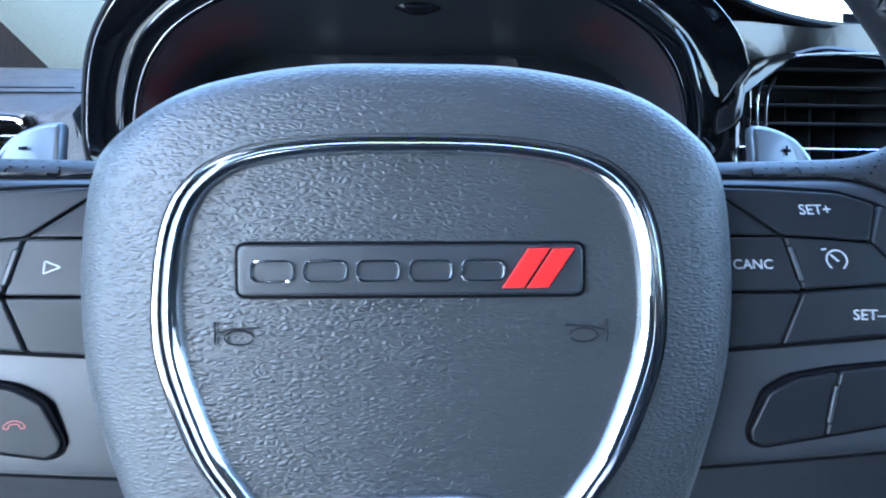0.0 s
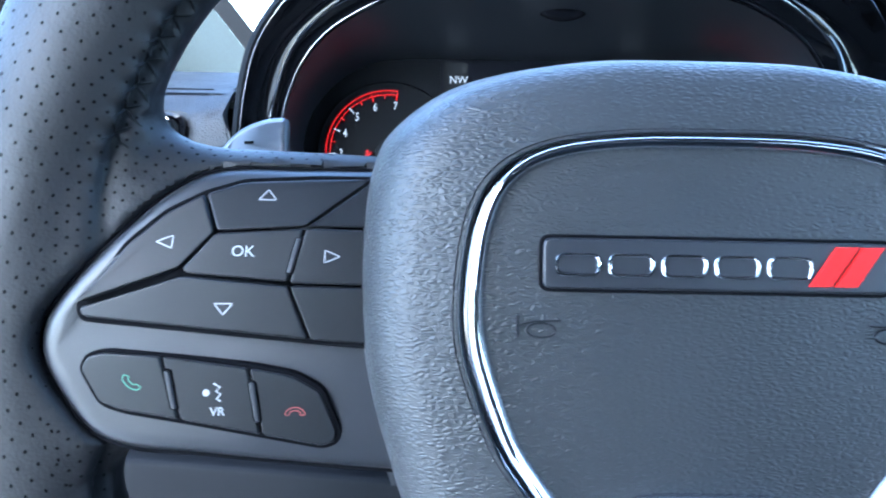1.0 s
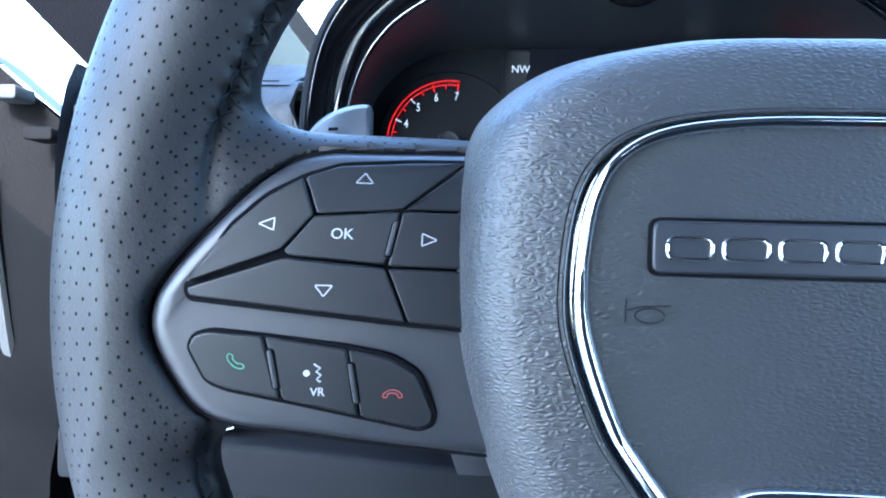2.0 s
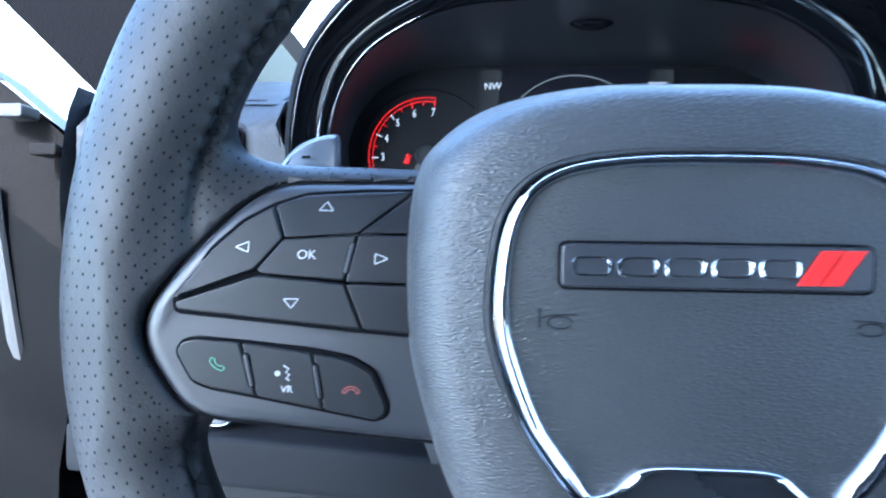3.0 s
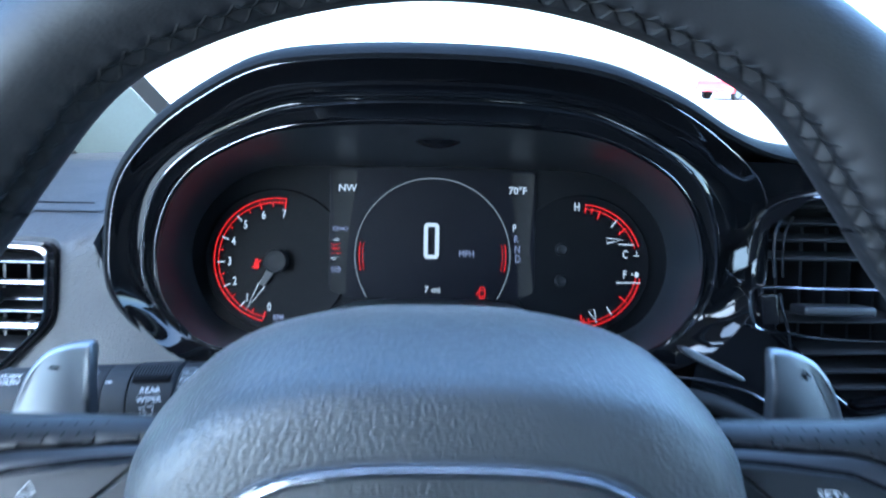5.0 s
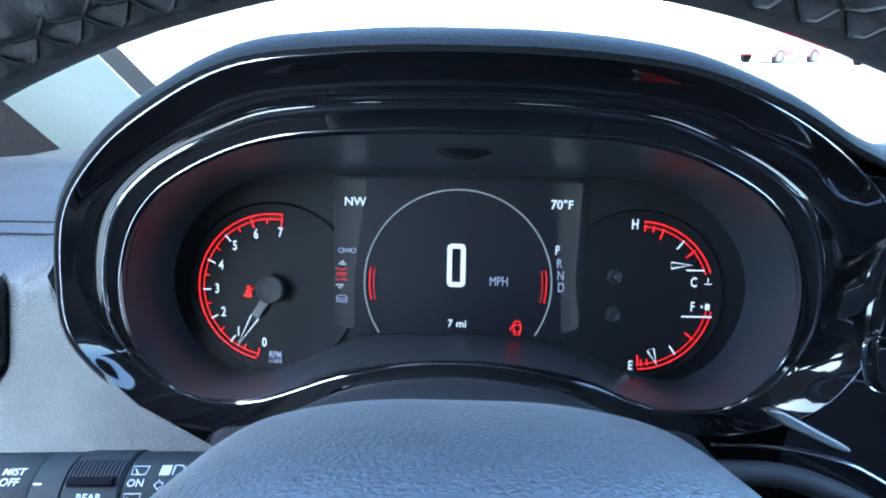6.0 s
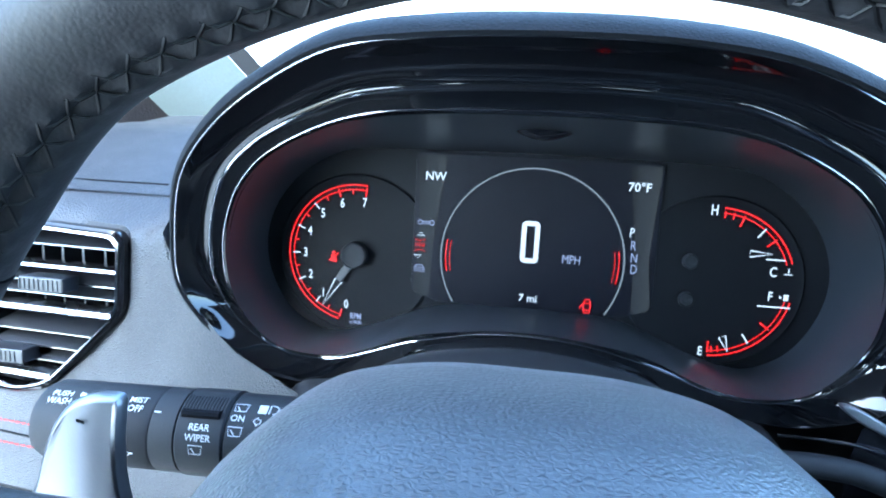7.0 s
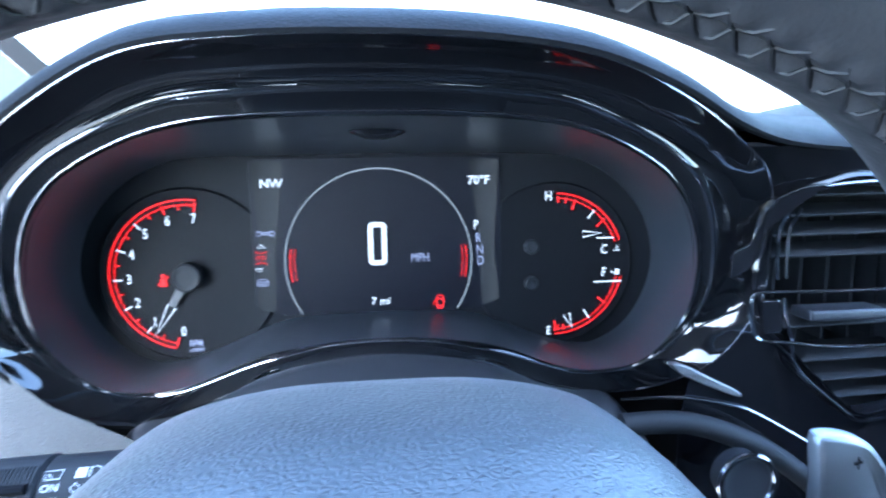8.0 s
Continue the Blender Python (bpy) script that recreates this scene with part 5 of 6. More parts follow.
part("shelf_line", tube([Vector((x, 0.1890, z)) for x, z in smooth([(0.1180, 0.0200), (0.1500, 0.0190), (0.1790, 0.0130), (0.1950, 0.0060), (0.2250, -0.0120)], 6, closed=False)], 0.0009, 8), DARKCHROME, dash, "slim smoked chrome line")
part("soft_ledge", tube([Vector((x, 0.1800, z)) for x, z in smooth([(0.1150, 0.0110), (0.1480, 0.0100), (0.1810, -0.0020), (0.2100, -0.0210), (0.2400, -0.0500)], 6, closed=False)], 0.0055, 12), MATT, dash, "rounded soft ledge under the panel")
# lower panels
def profile_panel(profile, x0, x1, skew=0.0):
    """A panel drawn along the dash from a section of (depth, height) points."""
    pts = smooth(profile, 4, closed=False)
    return loft([[Vector((x, p.x, p.y + skew * (x - x0))) for p in pts] for x in steps(x0, x1, 8)], closed=False)


part("kick_panel", profile_panel([(0.193, -0.050), (0.196, -0.075), (0.198, -0.092), (0.199, -0.110)], -0.31, -0.06), KNEE, dash, "black panel under the vent")
part("knee_panel", profile_panel([(0.200, -0.0905), (0.182, -0.0910), (0.1735, -0.0918), (0.1708, -0.0935), (0.1700, -0.0960), (0.1700, -0.1060), (0.1702, -0.1150), (0.1712, -0.1195), (0.1745, -0.1220), (0.190, -0.1245), (0.300, -0.135)], -0.31, -0.06, -0.06), KNEE, dash, "dark grey knee panel with a rounded ledge")
part("kick_panel", profile_panel([(0.1900, -0.050), (0.1860, -0.075), (0.1840, -0.092), (0.190, -0.106), (0.22, -0.112)], 0.03, 0.40), KNEE, dash, "black panel beside the column")
part("knee_panel", profile_panel([(0.230, -0.0900), (0.205, -0.0925), (0.1980, -0.0950), (0.1955, -0.1000), (0.1980, -0.1150), (0.2100, -0.1500), (0.240, -0.2000)], 0.16, 0.40, 0.02), LOWER, dash, "dark grey knee panel")
bm = bmesh.new()
for z in (-0.0225, -0.0352):
    for k in range(12):
        x = -0.312 + 0.0042 * k
        tube([Vector((x, left_skin(x, z) - 0.0004, z)), Vector((x + 0.0012, left_skin(x, z) - 0.0009, z)), Vector((x + 0.0026, left_skin(x, z) - 0.0004, z))], 0.00035, 5, bm=bm)
ob = part("stitching", bm, RED_THREAD, dash, "red thread in two rows")
ob["kind"] = "stuff"
part("trim_joint", tube([Vector((x, left_skin(x, z) - 0.0002, z)) for x, z in zip(steps(-0.318, -0.262, 8), steps(-0.0285, -0.0300, 8))], 0.0006, 6), GAP, dash, "fine joint between the stitches")
# top pad right of the brow, running to the middle of the car
ease = lambda x: (lambda q: q * q * (3 - 2 * q))(max(0.0, min(1.0, (x - 0.235) / 0.09)))
bm = sheet(lambda x, t: Vector((x, 0.200 + 0.046 * ease(x + 0.02) + (0.44 - 0.046 * ease(x + 0.02)) * t, 0.140 + 0.034 * ease(x) + 0.010 * math.sin(math.pi * min(1, 6 * t) / 2) - 0.03 * t * t)), steps(0.22, 1.10, 16), [0, 0.01, 0.03, 0.06, 0.1, 0.2, 0.4, 0.7, 1])
part("top_pad", bm, BROWSKIN, dash, "dark soft top pad")
bm = sheet(lambda x, t: Vector((x, 0.247 + 0.004 * t, 0.175 - 0.36 * t)), steps(0.290, 1.10, 10), steps(0, 1, 8))
part("fascia", bm, HOUSING, dash, "satin black fascia")
bm = sheet(lambda x, t: Vector((x, 0.215 + 0.42 * t, 0.110 + 0.045 * min(1, 4 * t) + 0.01 * t)), steps(-0.330, -0.200, 10), [0, 0.02, 0.06, 0.1, 0.2, 0.4, 0.7, 1])
part("top_pad", bm, SOFT, dash, "dark soft top pad")
part("left_end", sheet(lambda y, t: Vector((-0.326 - 0.012 * math.sin(math.pi * t) ** 0.6, y, 0.118 - 0.14 * t)), steps(0.20, 0.62, 8), steps(0, 1, 10)), SOFT, dash, "rounded end cap")

cap_line = smooth([(-0.3060, 0.1090), (-0.3200, 0.0985), (-0.3295, 0.0690), (-0.3370, 0.0270), (-0.3365, 0.0020), (-0.3310, -0.0085), (-0.3245, -0.0030), (-0.3220, 0.0300), (-0.3110, 0.0850), (-0.2980, 0.1010)], 5)
part("end_cap", pillow(cap_line, lambda x, z: 0.1960 + 1.1 * max(0.0, -0.312 - x), 0.10, 0.0030), SOFT, dash, "rounded grey end cap beside the door")
part("core", sheet(lambda x, z: Vector((x, 0.262, z)), steps(-0.325, 1.10, 8), steps(-0.30, 0.112, 6)), MATT, dash, "dark inner carrier")

# ---- centre screen ----
centre = thing("touch_screen", "black touch screen with a partly lit menu", "touch screen")
part("housing", slab(rounded([(0.345, 0.146), (0.580, 0.146), (0.580, -0.170), (0.345, -0.170)], 0.008), 0.2440, 0.012, 0.002), HOUSING, centre, "black screen housing")
on_screen = lambda cx, cz: (lambda u, v: Vector((cx + u, 0.2432, cz + v)))
panel = part("menu", patch([(-0.105, -0.13), (0.105, -0.13), (0.105, 0.12), (-0.105, 0.12)], on_screen(0.466, 0.015)), HOUSING, centre, "dark lit screen")
on_menu = lambda cx, cz: (lambda u, v: Vector((cx + u, 0.2427, cz + v)))
part("menu_box", stroke([(-0.022, -0.007), (0.022, -0.007), (0.022, 0.007), (-0.022, 0.007)], 0.0009, on_menu(0.356 + 0.022, 0.1290), closed=True), GLOW_RED, centre, "red outlined menu box")
part("seat_sign", patch([(-0.003, -0.003), (0.002, -0.003), (0.004, 0.003), (0.001, 0.003)], on_menu(0.367, 0.1290), bm=stroke(arc(0.012, 0, 0.003, 0, 340, 14), 0.0012, on_menu(0.367, 0.1290))), GLOW_WHITE, centre)
part("lettering", lettering("Sources", 0.0066, on_menu(0.3755, 0.1130), 0.00008), GLOW_WHITE, centre)
part("menu_line", stroke([(-0.02, 0), (0.20, 0)], 0.0006, on_menu(0.372, 0.1050)), GLOW_BLUE, centre)
part("menu_block", patch([(-0.02, -0.011), (0.02, -0.011), (0.02, 0.011), (-0.02, 0.011)], on_menu(0.388, 0.0930)), GLOW_LINE, centre, "grey menu field")
part("menu_block", patch([(-0.02, -0.010), (0.02, -0.010), (0.02, 0.010), (-0.02, 0.010)], on_menu(0.388, 0.0720)), GLOW_RED, centre, "red menu field")

# ---- column, stalk, start button ----
column = thing("steering_column", "dark plastic steering column shroud", "steering column")
bm = loft([[Vector((w * math.copysign(abs(math.cos(a)) ** 0.7, math.cos(a)), y, (top - 0.085) / 2 + (top + 0.085) / 2 * math.copysign(abs(math.sin(a)) ** 0.8, math.sin(a)))) for a in (2 * math.pi * i / 60 for i in range(60))]
           for y, w, top in ((0.103, 0.066, 0.040), (0.106, 0.074, 0.046), (0.112, 0.079, 0.0490), (0.120, 0.081, 0.0500), (0.134, 0.082, 0.0490), (0.150, 0.082, 0.0440), (0.175, 0.082, 0.031), (0.205, 0.082, 0.016), (0.240, 0.082, 0.005))], cap0=True)
part("shroud", bm, SATIN, column, "satin black column shroud")
stalk = thing("wiper_stalk", "black wiper and light stalk with white printed signs", "stalk")
S0, S1 = Vector((-0.2040, 0.1200, 0.0218)), Vector((-0.034, 0.1150, 0.0303))
axis = (S1 - S0).normalized()
front = (Vector((0, -0.94, 0.34)) - axis * Vector((0, -0.94, 0.34)).dot(axis)).normalized()
upper = axis.cross(front) * -1
if upper.z < 0:
    upper = -upper


def stalk_point(s, a, r):
    return S0 + axis * s + 0.94 * r * (math.cos(radians(a)) * front * 0.85 + math.sin(radians(a)) * upper)


def stalk_ring(s, r):
    return [stalk_point(s, a, r) for a in range(0, 360, 10)]


def stalk_piece(profile, cap=True):
    return loft([stalk_ring(s, r) for s, r in profile], cap0=cap, cap1=cap)


part("knob", stalk_piece([(0.0105, 0.0130), (0.0115, 0.0155), (0.0150, 0.0170), (0.0632, 0.0172), (0.0640, 0.0166)]), MATT, stalk, "black end knob")
part("collar", stalk_piece([(0.0640, 0.0160), (0.0645, 0.0172), (0.0747, 0.0172), (0.0753, 0.0160)]), MATT, stalk, "fixed collar")
part("dial", stalk_piece([(0.0753, 0.0168), (0.0760, 0.0177), (0.0942, 0.0177), (0.0950, 0.0168)]), MATT, stalk, "turning ring")
part("base", stalk_piece([(0.0950, 0.0162), (0.0957, 0.0170), (0.1700, 0.0166)]), MATT, stalk, "stalk base")
for i in range(14):
    part("ridge", tube([stalk_point(0.0766 + i * 0.00132, a, 0.0178) for a in range(32, 62, 6)], 0.00042, 5), MATT, stalk)
part("finger_stop", tube([stalk_point(s, 27, 0.0182) for s in (0.0775, 0.085, 0.0928)], 0.0017, 8), GAP, stalk, "dark finger stop")


def on_stalk(s, a):
    return lambda u, v: stalk_point(s + u, a + math.degrees(v / 0.0172), 0.0174 + (0.0005 if 0.075 < s < 0.095 else 0.0))


for w, s, a, size in (("PUSH", 0.0225, 42, 0.0038), ("WASH", 0.0225, 30, 0.0038), ("MIST", 0.0565, 41, 0.0038), ("OFF", 0.0565, 28, 0.0038), ("LO", 0.0545, -34, 0.0034), ("REAR", 0.0853, 10, 0.0036), ("WIPER", 0.0853, -3, 0.0036), ("ON", 0.0995, 26, 0.0036)):
    part("lettering", lettering(w, size, on_stalk(s, a), 0.00005), PRINT, stalk)
part("wedge_sign", patch([(-0.0003, -0.009), (0.0015, -0.009), (0.0004, 0.009)], on_stalk(0.0565, -4)), PRINT, stalk)
part("arrow", patch([(-0.0016, -0.0012), (0.0018, 0), (-0.0016, 0.0012)], on_stalk(0.0320, 43)), PRINT, stalk)
part("wiper_sign", stroke([(-0.0034, 0.0018), (0.0034, 0.0018), (0.0024, -0.0018), (-0.0024, -0.0018)], 0.0005, on_stalk(0.0415, 43), closed=True, bm=stroke([(0.002, -0.001), (-0.001, 0.003)], 0.0005, on_stalk(0.0415, 43))), PRINT, stalk)
for s, a in ((0.0845, -18), (0.0995, 9), (0.0995, 42)):
    part("wiper_sign", stroke([(-0.0028, 0.0017), (0.0028, 0.0017), (0.0023, -0.0017), (-0.0023, -0.0017)], 0.0004, on_stalk(s, a), closed=True, bm=stroke([(0.0, -0.0016), (-0.0016, 0.0006)], 0.0004, on_stalk(s, a))), PRINT, stalk)
part("arrow", stroke([(0, -0.0016), (0, 0.0016)], 0.0006, on_stalk(0.1180, 42), bm=stroke([(0.0022, -0.0016), (0.0022, 0.0016)], 0.0006, on_stalk(0.1180, 42))), PRINT, stalk)
part("tick_mark", patch([(-0.0014, -0.0003), (0.0014, -0.0003), (0.0014, 0.0003), (-0.0014, 0.0003)], on_stalk(0.0665, 26)), PRINT, stalk)
part("lamp_sign", stroke(arc(0.0005, 0, 0.0020, -90, 90, 8) + [(-0.001, 0.002), (-0.001, -0.002)], 0.0005, on_stalk(0.1120, 42), bm=patch([(-0.0055, -0.002), (-0.002, -0.002), (-0.002, 0.002), (-0.0055, 0.002)], on_stalk(0.1120, 42))), PRINT, stalk)
for d in (-1, 1):
    part("arrow", stroke([(d * 0.0030, 0), (d * 0.0014, 0.0018), (d * 0.0014, 0.0008), (d * 0.0002, 0.0008), (d * 0.0002, -0.0008), (d * 0.0014, -0.0008), (d * 0.0014, -0.0018)], 0.0004, on_stalk(0.1090 + 0.0035 * (d + 1) / 2 * 1.4, 24), closed=True), PRINT, stalk)
knob = thing("light_switch", "round black light switch with a chrome ring", "switch")
part("ring", tube([Vector((-0.222 + 0.0155 * math.cos(a), 0.1800, -0.078 + 0.0155 * math.sin(a))) for a in (2 * math.pi * i / 40 for i in range(40))], 0.0011, 8, closed=True), CHROME, knob, "slim chrome ring")
part("cap", disc(-0.222, -0.078, 0.0148, 0.1785, 0.018, 36), SATIN, knob, "black turning cap")
pedal = thing("brake_pedal", "metal-armed brake pedal in the dark footwell", "pedal")
part("arm", box(-0.221, -0.208, 0.396, 0.402, -0.300, -0.150, bevel=0.002), SILVER, pedal, "bare metal arm")
part("pad", box(-0.235, -0.165, 0.385, 0.395, -0.345, -0.290, bevel=0.006), MATT, pedal, "black rubber pad")
part("bracket", box(-0.188, -0.166, 0.398, 0.404, -0.236, -0.224, bevel=0.003), CHROME, pedal, "bright metal bracket")
button = thing("start_button", "round black start button with a ring", "button")
part("ring", tube([Vector((0.172 + 0.0140 * math.cos(a), 0.1650, -0.015 + 0.0140 * math.sin(a))) for a in (2 * math.pi * i / 40 for i in range(40))], 0.0016, 8, closed=True), DARKCHROME, button, "smoked chrome ring")
part("cap", disc(0.172, -0.015, 0.0128, 0.1655, 0.01, 36), SATIN, button, "black cap")


# ---- body of the car and what lies outside ----
DOORTRIM = material("brown grey door trim", (0.0055, 0.0047, 0.0048), 0.7, bumps=[("pebble", 500, 0.0003, ONE)], vary=0.15, specular=0.04)
DOORBLACK = material("black door plastic", (0.003, 0.003, 0.0034), 0.7, bumps=[("noise", 800, 0.0002, ONE)], vary=0.2, specular=0.03)
RUBBER = material("grey rubber seal", (0.03, 0.03, 0.032), 0.6, bumps=[("noise", 900, 0.0001, ONE)], vary=0.15, specular=0.3)
body = thing("car_body", "grey-trimmed car cabin with windscreen pillars and headliner", "car body", kind="structure", m=WORLD)
# headliner and roof
bm = sheet(lambda x, y: Vector((x, y, 1.72 - 0.05 * ((x - 0.37) / 0.75) ** 2 - 0.18 * max(0, y + 0.2) - 0.02 * max(0, -1.2 - y))), steps(-0.36, 1.10, 12), steps(-0.04, -2.6, 14))
part("headliner", bm, HEAD, body, "black headliner")
bm = sheet(lambda x, y: Vector((x, y, 1.76 - 0.05 * ((x - 0.37) / 0.75) ** 2 - 0.18 * max(0, y + 0.2))), steps(-0.42, 1.16, 8), steps(0.0, -2.6, 8))
part("roof", bm, SATIN, body, "painted roof")
# floor, far side door, and an unseen rear partition added to cut light from behind
part("floor_pan", box(-0.42, 1.16, -2.6, 1.2, 0.42, 0.46), CARPET, body, "black carpet")
part("firewall", box(-0.42, 1.16, 0.72, 0.76, 0.46, 1.05), CARPET, body, "black footwell wall")
part("rear_blocker", box(-0.36, 1.12, -1.02, -0.98, 0.46, 1.42), CARPET, body, "unseen dark partition that cuts light from behind")
# unseen seat shapes, added to block rear light and darken the chrome's reflections
part("seat_blocker", box(-0.27, 0.27, -0.72, -0.58, 0.46, 1.36, bevel=0.05), BLOCKER_CLOTH, body, "unseen seat-shaped block that keeps rear light off the wheel")
part("head_blocker", box(-0.13, 0.13, -0.74, -0.62, 1.37, 1.58, bevel=0.04), BLOCKER_CLOTH, body, "unseen head-rest-shaped light block")
part("far_door", box(1.12, 1.16, -2.6, 0.70, 0.46, 1.28), SATIN, body, "dark door panel")
part("far_pillar", box(1.10, 1.16, -1.05, -0.85, 1.12, 1.70), SATIN, body, "dark door pillar")
part("near_rear_door", box(-0.42, -0.38, -2.6, -0.95, 0.46, 1.12), SATIN, body, "dark door panel")
part("near_pillar", box(-0.42, -0.37, -1.05, -0.85, 0.46, 1.70), SATIN, body, "dark door pillar")
part("rear_pillar", box(-0.42, -0.36, -2.6, -2.3, 1.10, 1.70), SATIN, body, "dark pillar")
part("rear_pillar", box(1.10, 1.16, -2.6, -2.3, 1.10, 1.70), SATIN, body, "dark pillar")
# bonnet ahead of the windscreen
bm = sheet(lambda x, y: Vector((x, y, 1.06 - 0.10 * ((x - 0.37) / 0.75) ** 2 - 0.05 * max(0, y - 0.9))), steps(-0.45, 1.19, 10), steps(0.74, 1.9, 8))
part("bonnet", bm, GLOSS, body, "dark glossy bonnet")


P0, P1 = Vector((-0.257, 0.400, 0.207)), Vector((-0.434, 0.233, 0.437))


def pillar_skin(w, t):
    """w: metres from the glass edge round to the door; t: 0 at the dash, 1 near the roof."""
    p = P0 + (P1 - P0) * t
    a, b = min(w, 0.085), max(0.0, w - 0.085)
    return p + Vector((-a - 0.6 * b, -0.45 * a - b - 0.010 * math.sin(math.pi * max(0, min(1, w / 0.085))), -0.10 * w))


inner = thing("windscreen_pillar", "pale grey cloth-covered windscreen pillar with a dark edge", "pillar")
part("cloth", sheet(pillar_skin, steps(0.0, 0.085, 10), steps(-0.6, 1.6, 20)), FABRIC, inner, "pale grey woven cloth")
part("edge", sheet(lambda w, t: pillar_skin(0, t) + Vector((w, 0.3 * w + 0.001, 0)), steps(0.0, 0.020, 3), steps(-0.6, 1.6, 10)), MATT, inner, "black glass edge")
part("door_side", sheet(lambda w, t: pillar_skin(w, t), steps(0.085, 0.20, 8), steps(-0.9, 1.6, 18)), DOORTRIM, inner, "dark brown-grey plastic pillar side")
for i in range(5):
    t = 0.12 + 0.11 * i
    part("slot", tube([pillar_skin(w, t) + Vector((0, -0.002, 0.0)) for w in (0.125, 0.138, 0.150)], 0.0008, 6), RUBBER, inner, "pale-edged slot")

# open driver's door, swung out from its hinge beside the dash
door = thing("front_door", "open front door with dark brown-grey trim", "door")
H = Vector((-0.415, 0.330, 0.0))
swing = Vector((-0.94, -0.34, 0.0)).normalized()
nrm = Vector((swing.y, -swing.x, 0.0))


def door_skin(u, v, off=0.0):
    top = 0.095 + 0.9 * min(u, 0.09) + 0.10 * max(0.0, min(u, 0.4) - 0.09)
    bulge = 0.03 * math.sin(math.pi * v) + 0.035 * max(0.0, 1 - abs(v - 0.45) / 0.12)
    return H + swing * u + nrm * (-(bulge + off)) + Vector((0, 0, top - 0.62 * v))


part("trim", sheet(lambda u, v: door_skin(u, v), steps(0.0, 0.95, 14), steps(0, 0.16, 6)), DOORTRIM, door, "dark brown-grey door trim")
part("lower_trim", sheet(lambda u, v: door_skin(u, v), steps(0.0, 0.95, 14), steps(0.16, 1, 16)), DOORBLACK, door, "black lower door trim")
part("shell", sheet(lambda u, v: door_skin(u, v * 1.0, -0.09 - 0.03 * math.sin(math.pi * v)), steps(-0.02, 0.98, 8), steps(0, 1, 8)), GLOSS, door, "dark painted door shell")
part("sill", sheet(lambda u, w: door_skin(u, 0.0, -0.10 * w) + Vector((0, 0, 0.004)), steps(0.0, 0.95, 12), steps(0, 1, 3)), MATT, door, "black window sill")
part("seal", tube([Vector(p) for p in ((-0.466, 0.292, 0.060), (-0.462, 0.292, 0.026), (-0.447, 0.292, -0.061), (-0.433, 0.292, -0.135), (-0.417, 0.292, -0.202), (-0.405, 0.292, -0.260))], 0.0055, 8), RUBBER, door, "grey rubber door seal")
for x, z, w, h in ((-0.452, 0.1235, 0.011, 0.0055), (-0.423, 0.0915, 0.012, 0.0050)):
    part("switch", slab(rounded([(x - w, z - h), (x + w, z - h), (x + w, z + h), (x - w, z + h)], 0.003, 4), 0.291, 0.02, 0.0015), RUBBER if w < 0.0115 else DOORTRIM, door, "small grey door switch" if w < 0.0115 else "small dark door cover")

# ---- outside ----
ASPHALT = material("asphalt", (0.25, 0.255, 0.26), 0.9, bumps=[("noise", 60, 0.006, ONE)], vary=0.25, vary_scale=3)
bm = sheet(lambda x, y: Vector((x, y, 0)), steps(-600, 600, 12), steps(-600, 600, 12))
solid("ground", bm, ASPHALT, "pale grey asphalt car park", "ground", kind="structure", m=WORLD)


def leafy(name, x, y, h, r, seed):
    rnd = random.Random(seed)
    t = thing(name, "leafy green tree beside the car park", "tree", "trees beyond the car park", m=pose(x, y, 0))
    part("trunk", tube([Vector((0, 0, 0)), Vector((0.05, 0, h * 0.3)), Vector((0.0, 0.1, h * 0.75))], [0.18, 0.14, 0.05], 8), BARK, t)
    bm = bmesh.new()
    for i in range(900):
        a, e = rnd.uniform(0, 2 * math.pi), math.asin(rnd.uniform(-0.9, 1))
        q = r * rnd.uniform(0.35, 1.0) * (1 + 0.25 * math.sin(3 * a + seed) * math.cos(2 * e))
        c = Vector((q * math.cos(a) * math.cos(e), q * math.sin(a) * math.cos(e), h * 0.66 + q * 0.8 * math.sin(e)))
        u = Vector((rnd.gauss(0, 1), rnd.gauss(0, 1), rnd.gauss(0, 1))).normalized() * 0.22
        w = u.orthogonal().normalized() * 0.14
        bm.faces.new([bm.verts.new(c + k) for k in (u, w, -u, -w)])
    part("crown", bm, LEAF, t)


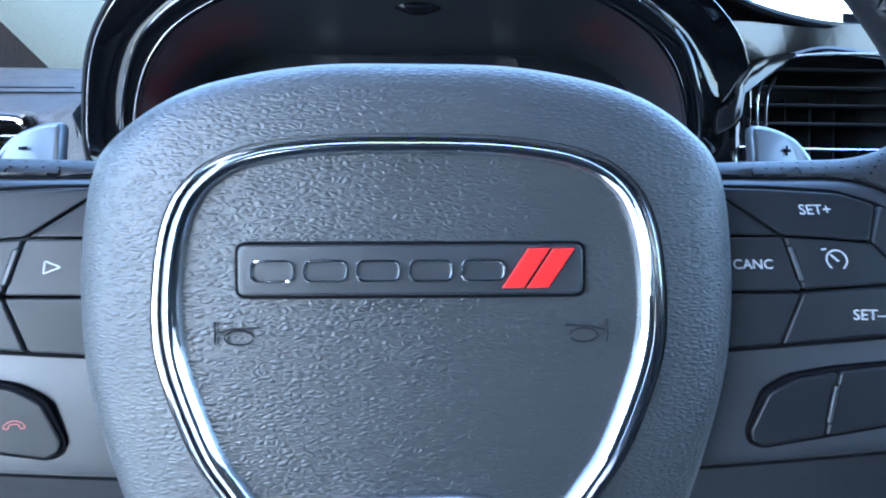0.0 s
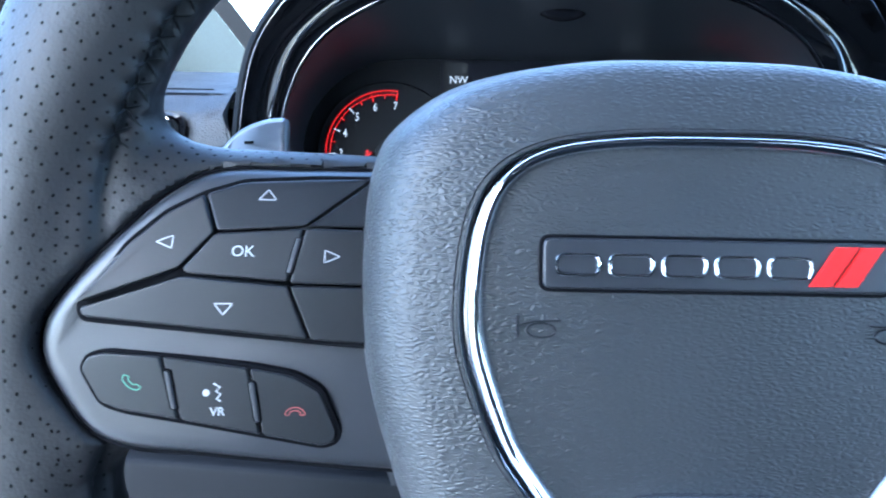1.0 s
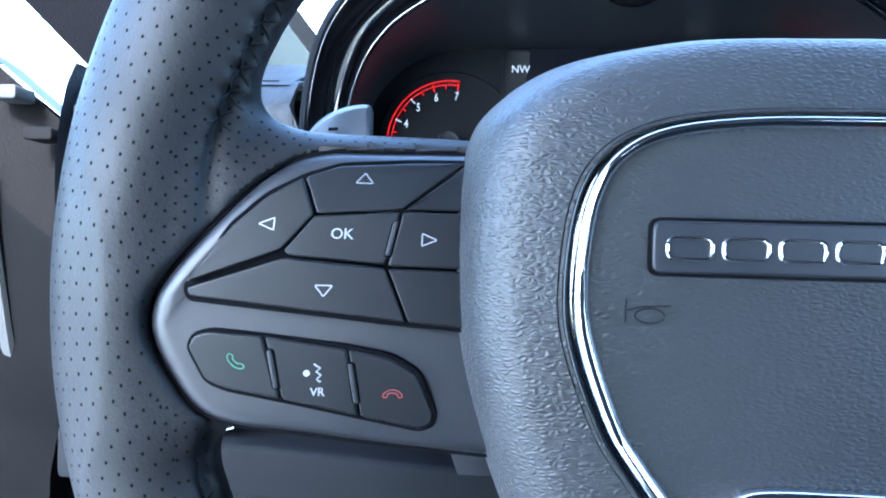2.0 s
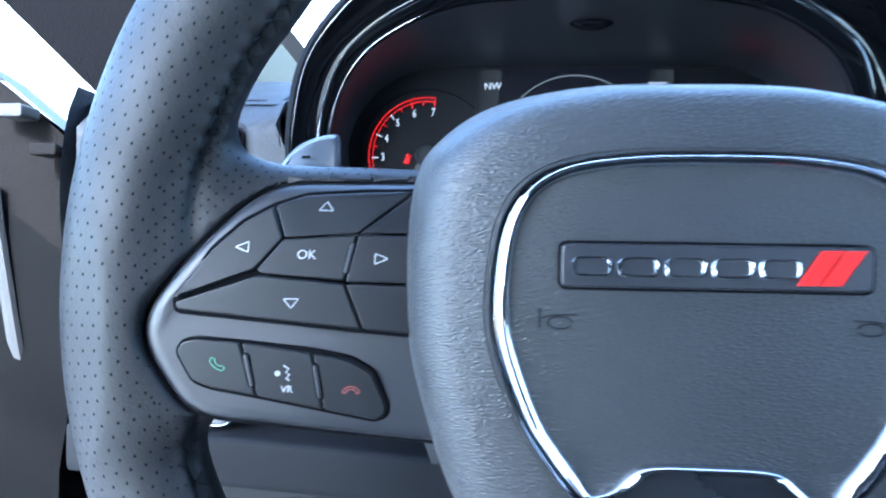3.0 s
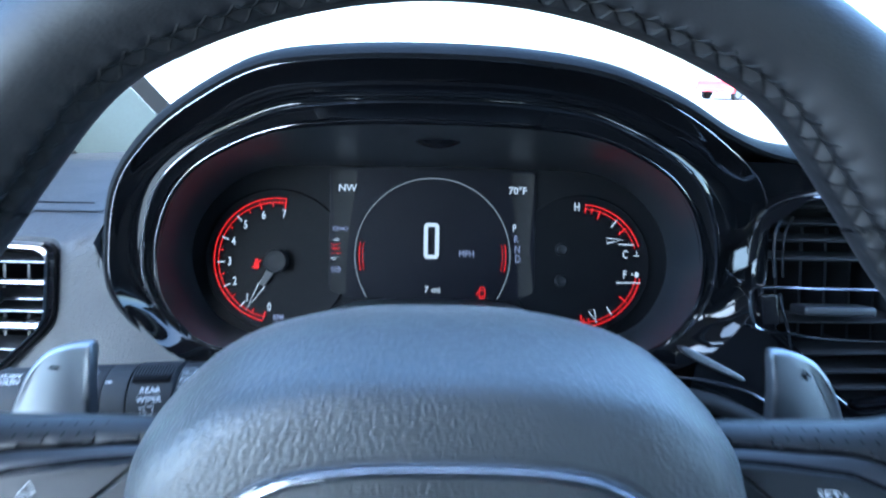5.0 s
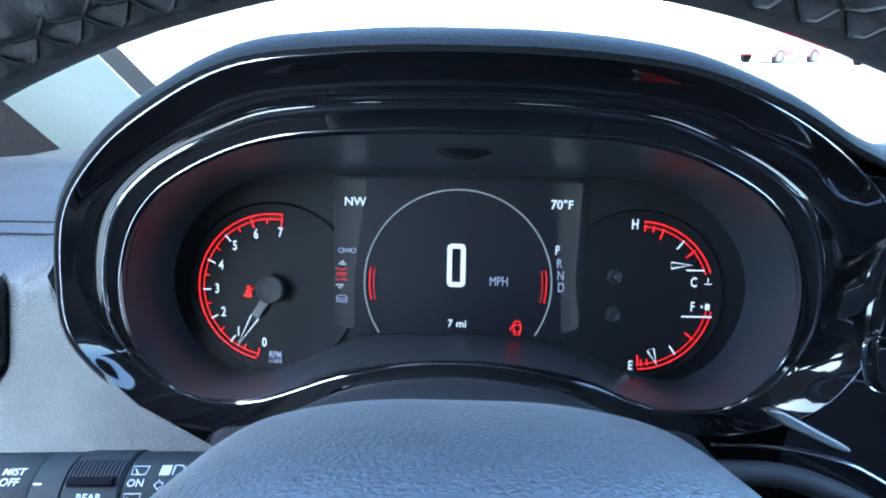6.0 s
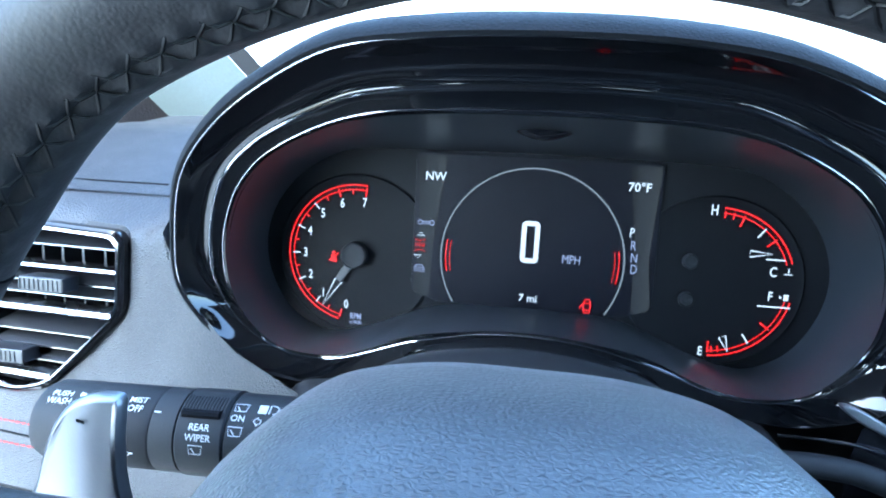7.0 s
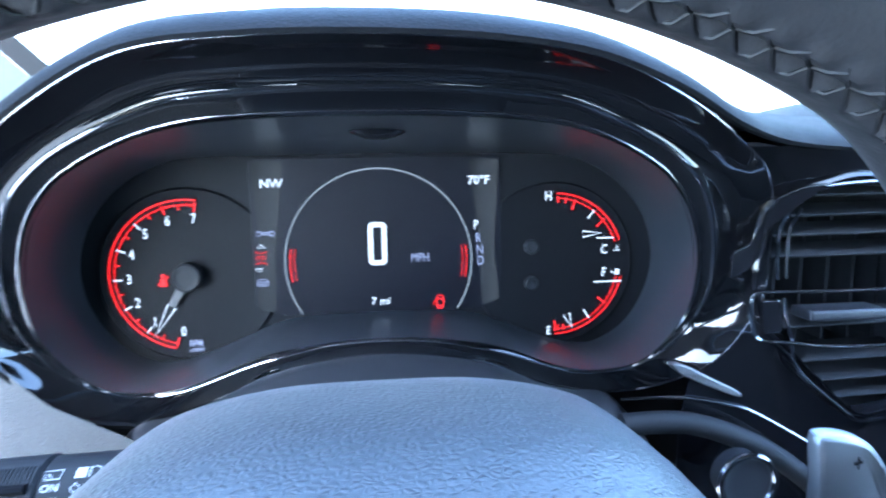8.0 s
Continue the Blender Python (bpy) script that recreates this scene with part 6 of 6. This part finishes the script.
def parked_car(x, y, turn, paint, label):
    """A plain estate car, seen far off through the windscreen."""
    c = thing("parked_car", label, "car", "parked cars", m=pose(x, y, 0, 0, 0, turn))
    prof = [(-2.2, 0.35), (-2.25, 0.75), (-2.1, 0.95), (-1.0, 1.02), (-0.35, 1.42), (1.3, 1.46), (2.05, 1.02), (2.25, 0.9), (2.25, 0.4)]
    prof = smooth([(p[0], p[1]) for p in prof], 4)
    part("body", loft([[Vector((p.x * k, w, 0.35 + (p.y - 0.35) * h)) for p in prof] for w, k, h in ((-0.88, 0.93, 0.85), (-0.86, 0.99, 0.96), (-0.6, 1, 1), (0.6, 1, 1), (0.86, 0.99, 0.96), (0.88, 0.93, 0.85))], cap0=True, cap1=True), paint, c)
    for s in (-1, 1):
        part("side_glass", sheet(lambda u, v: Vector((-0.8 + 2.3 * u * (1 - 0.12 * v) + 0.35 * v, s * (0.885 - 0.06 * v), 1.0 + 0.30 * v)), steps(0, 1, 4), steps(0, 1, 3)), GLOSS, c, "dark side window")
        for px in (-1.4, 1.35):
            w = part("wheel", tube([Vector((px, s * 0.70, 0.33)), Vector((px, s * 0.90, 0.33))], 0.33, 20), MATT, c, "black tyre")
            part("rim", tube([Vector((px, s * 0.88, 0.33)), Vector((px, s * 0.912, 0.33))], 0.21, 16), SILVER, w, "silver wheel rim")
    return c


RED_PAINT = material("red car paint", (0.55, 0.02, 0.02), 0.25, coat=0.6, vary=0.05)
WHITE_PAINT = material("white car paint", (0.75, 0.76, 0.77), 0.3, coat=0.6, vary=0.03)
TEAL_PAINT = material("grey green car paint", (0.20, 0.27, 0.28), 0.3, coat=0.6, vary=0.05)
parked_car(15.8, 29.8, 30, RED_PAINT, "red estate car parked across the car park")
parked_car(0.6, 22.5, 92, TEAL_PAINT, "grey-green estate car parked across the car park")
parked_car(-3.4, 16.5, 88, WHITE_PAINT, "white estate car parked across the car park")
parked_car(20.4, 28.5, 30, WHITE_PAINT, "white estate car parked beside a red one")
BARK = material("bark", (0.12, 0.09, 0.06), 0.9, bumps=[("noise", 30, 0.02, ONE)], vary=0.3)
LEAF = material("leaves", (0.10, 0.115, 0.05), 0.6, vary=0.4, vary_scale=2)
for i in range(9):
    leafy("tree", 22 + 2.6 * i + 0.8 * math.sin(i * 3.1), 34 + 3 * math.sin(i * 1.9), 4.0 + 0.9 * math.sin(i * 2.3), 2.0, i)
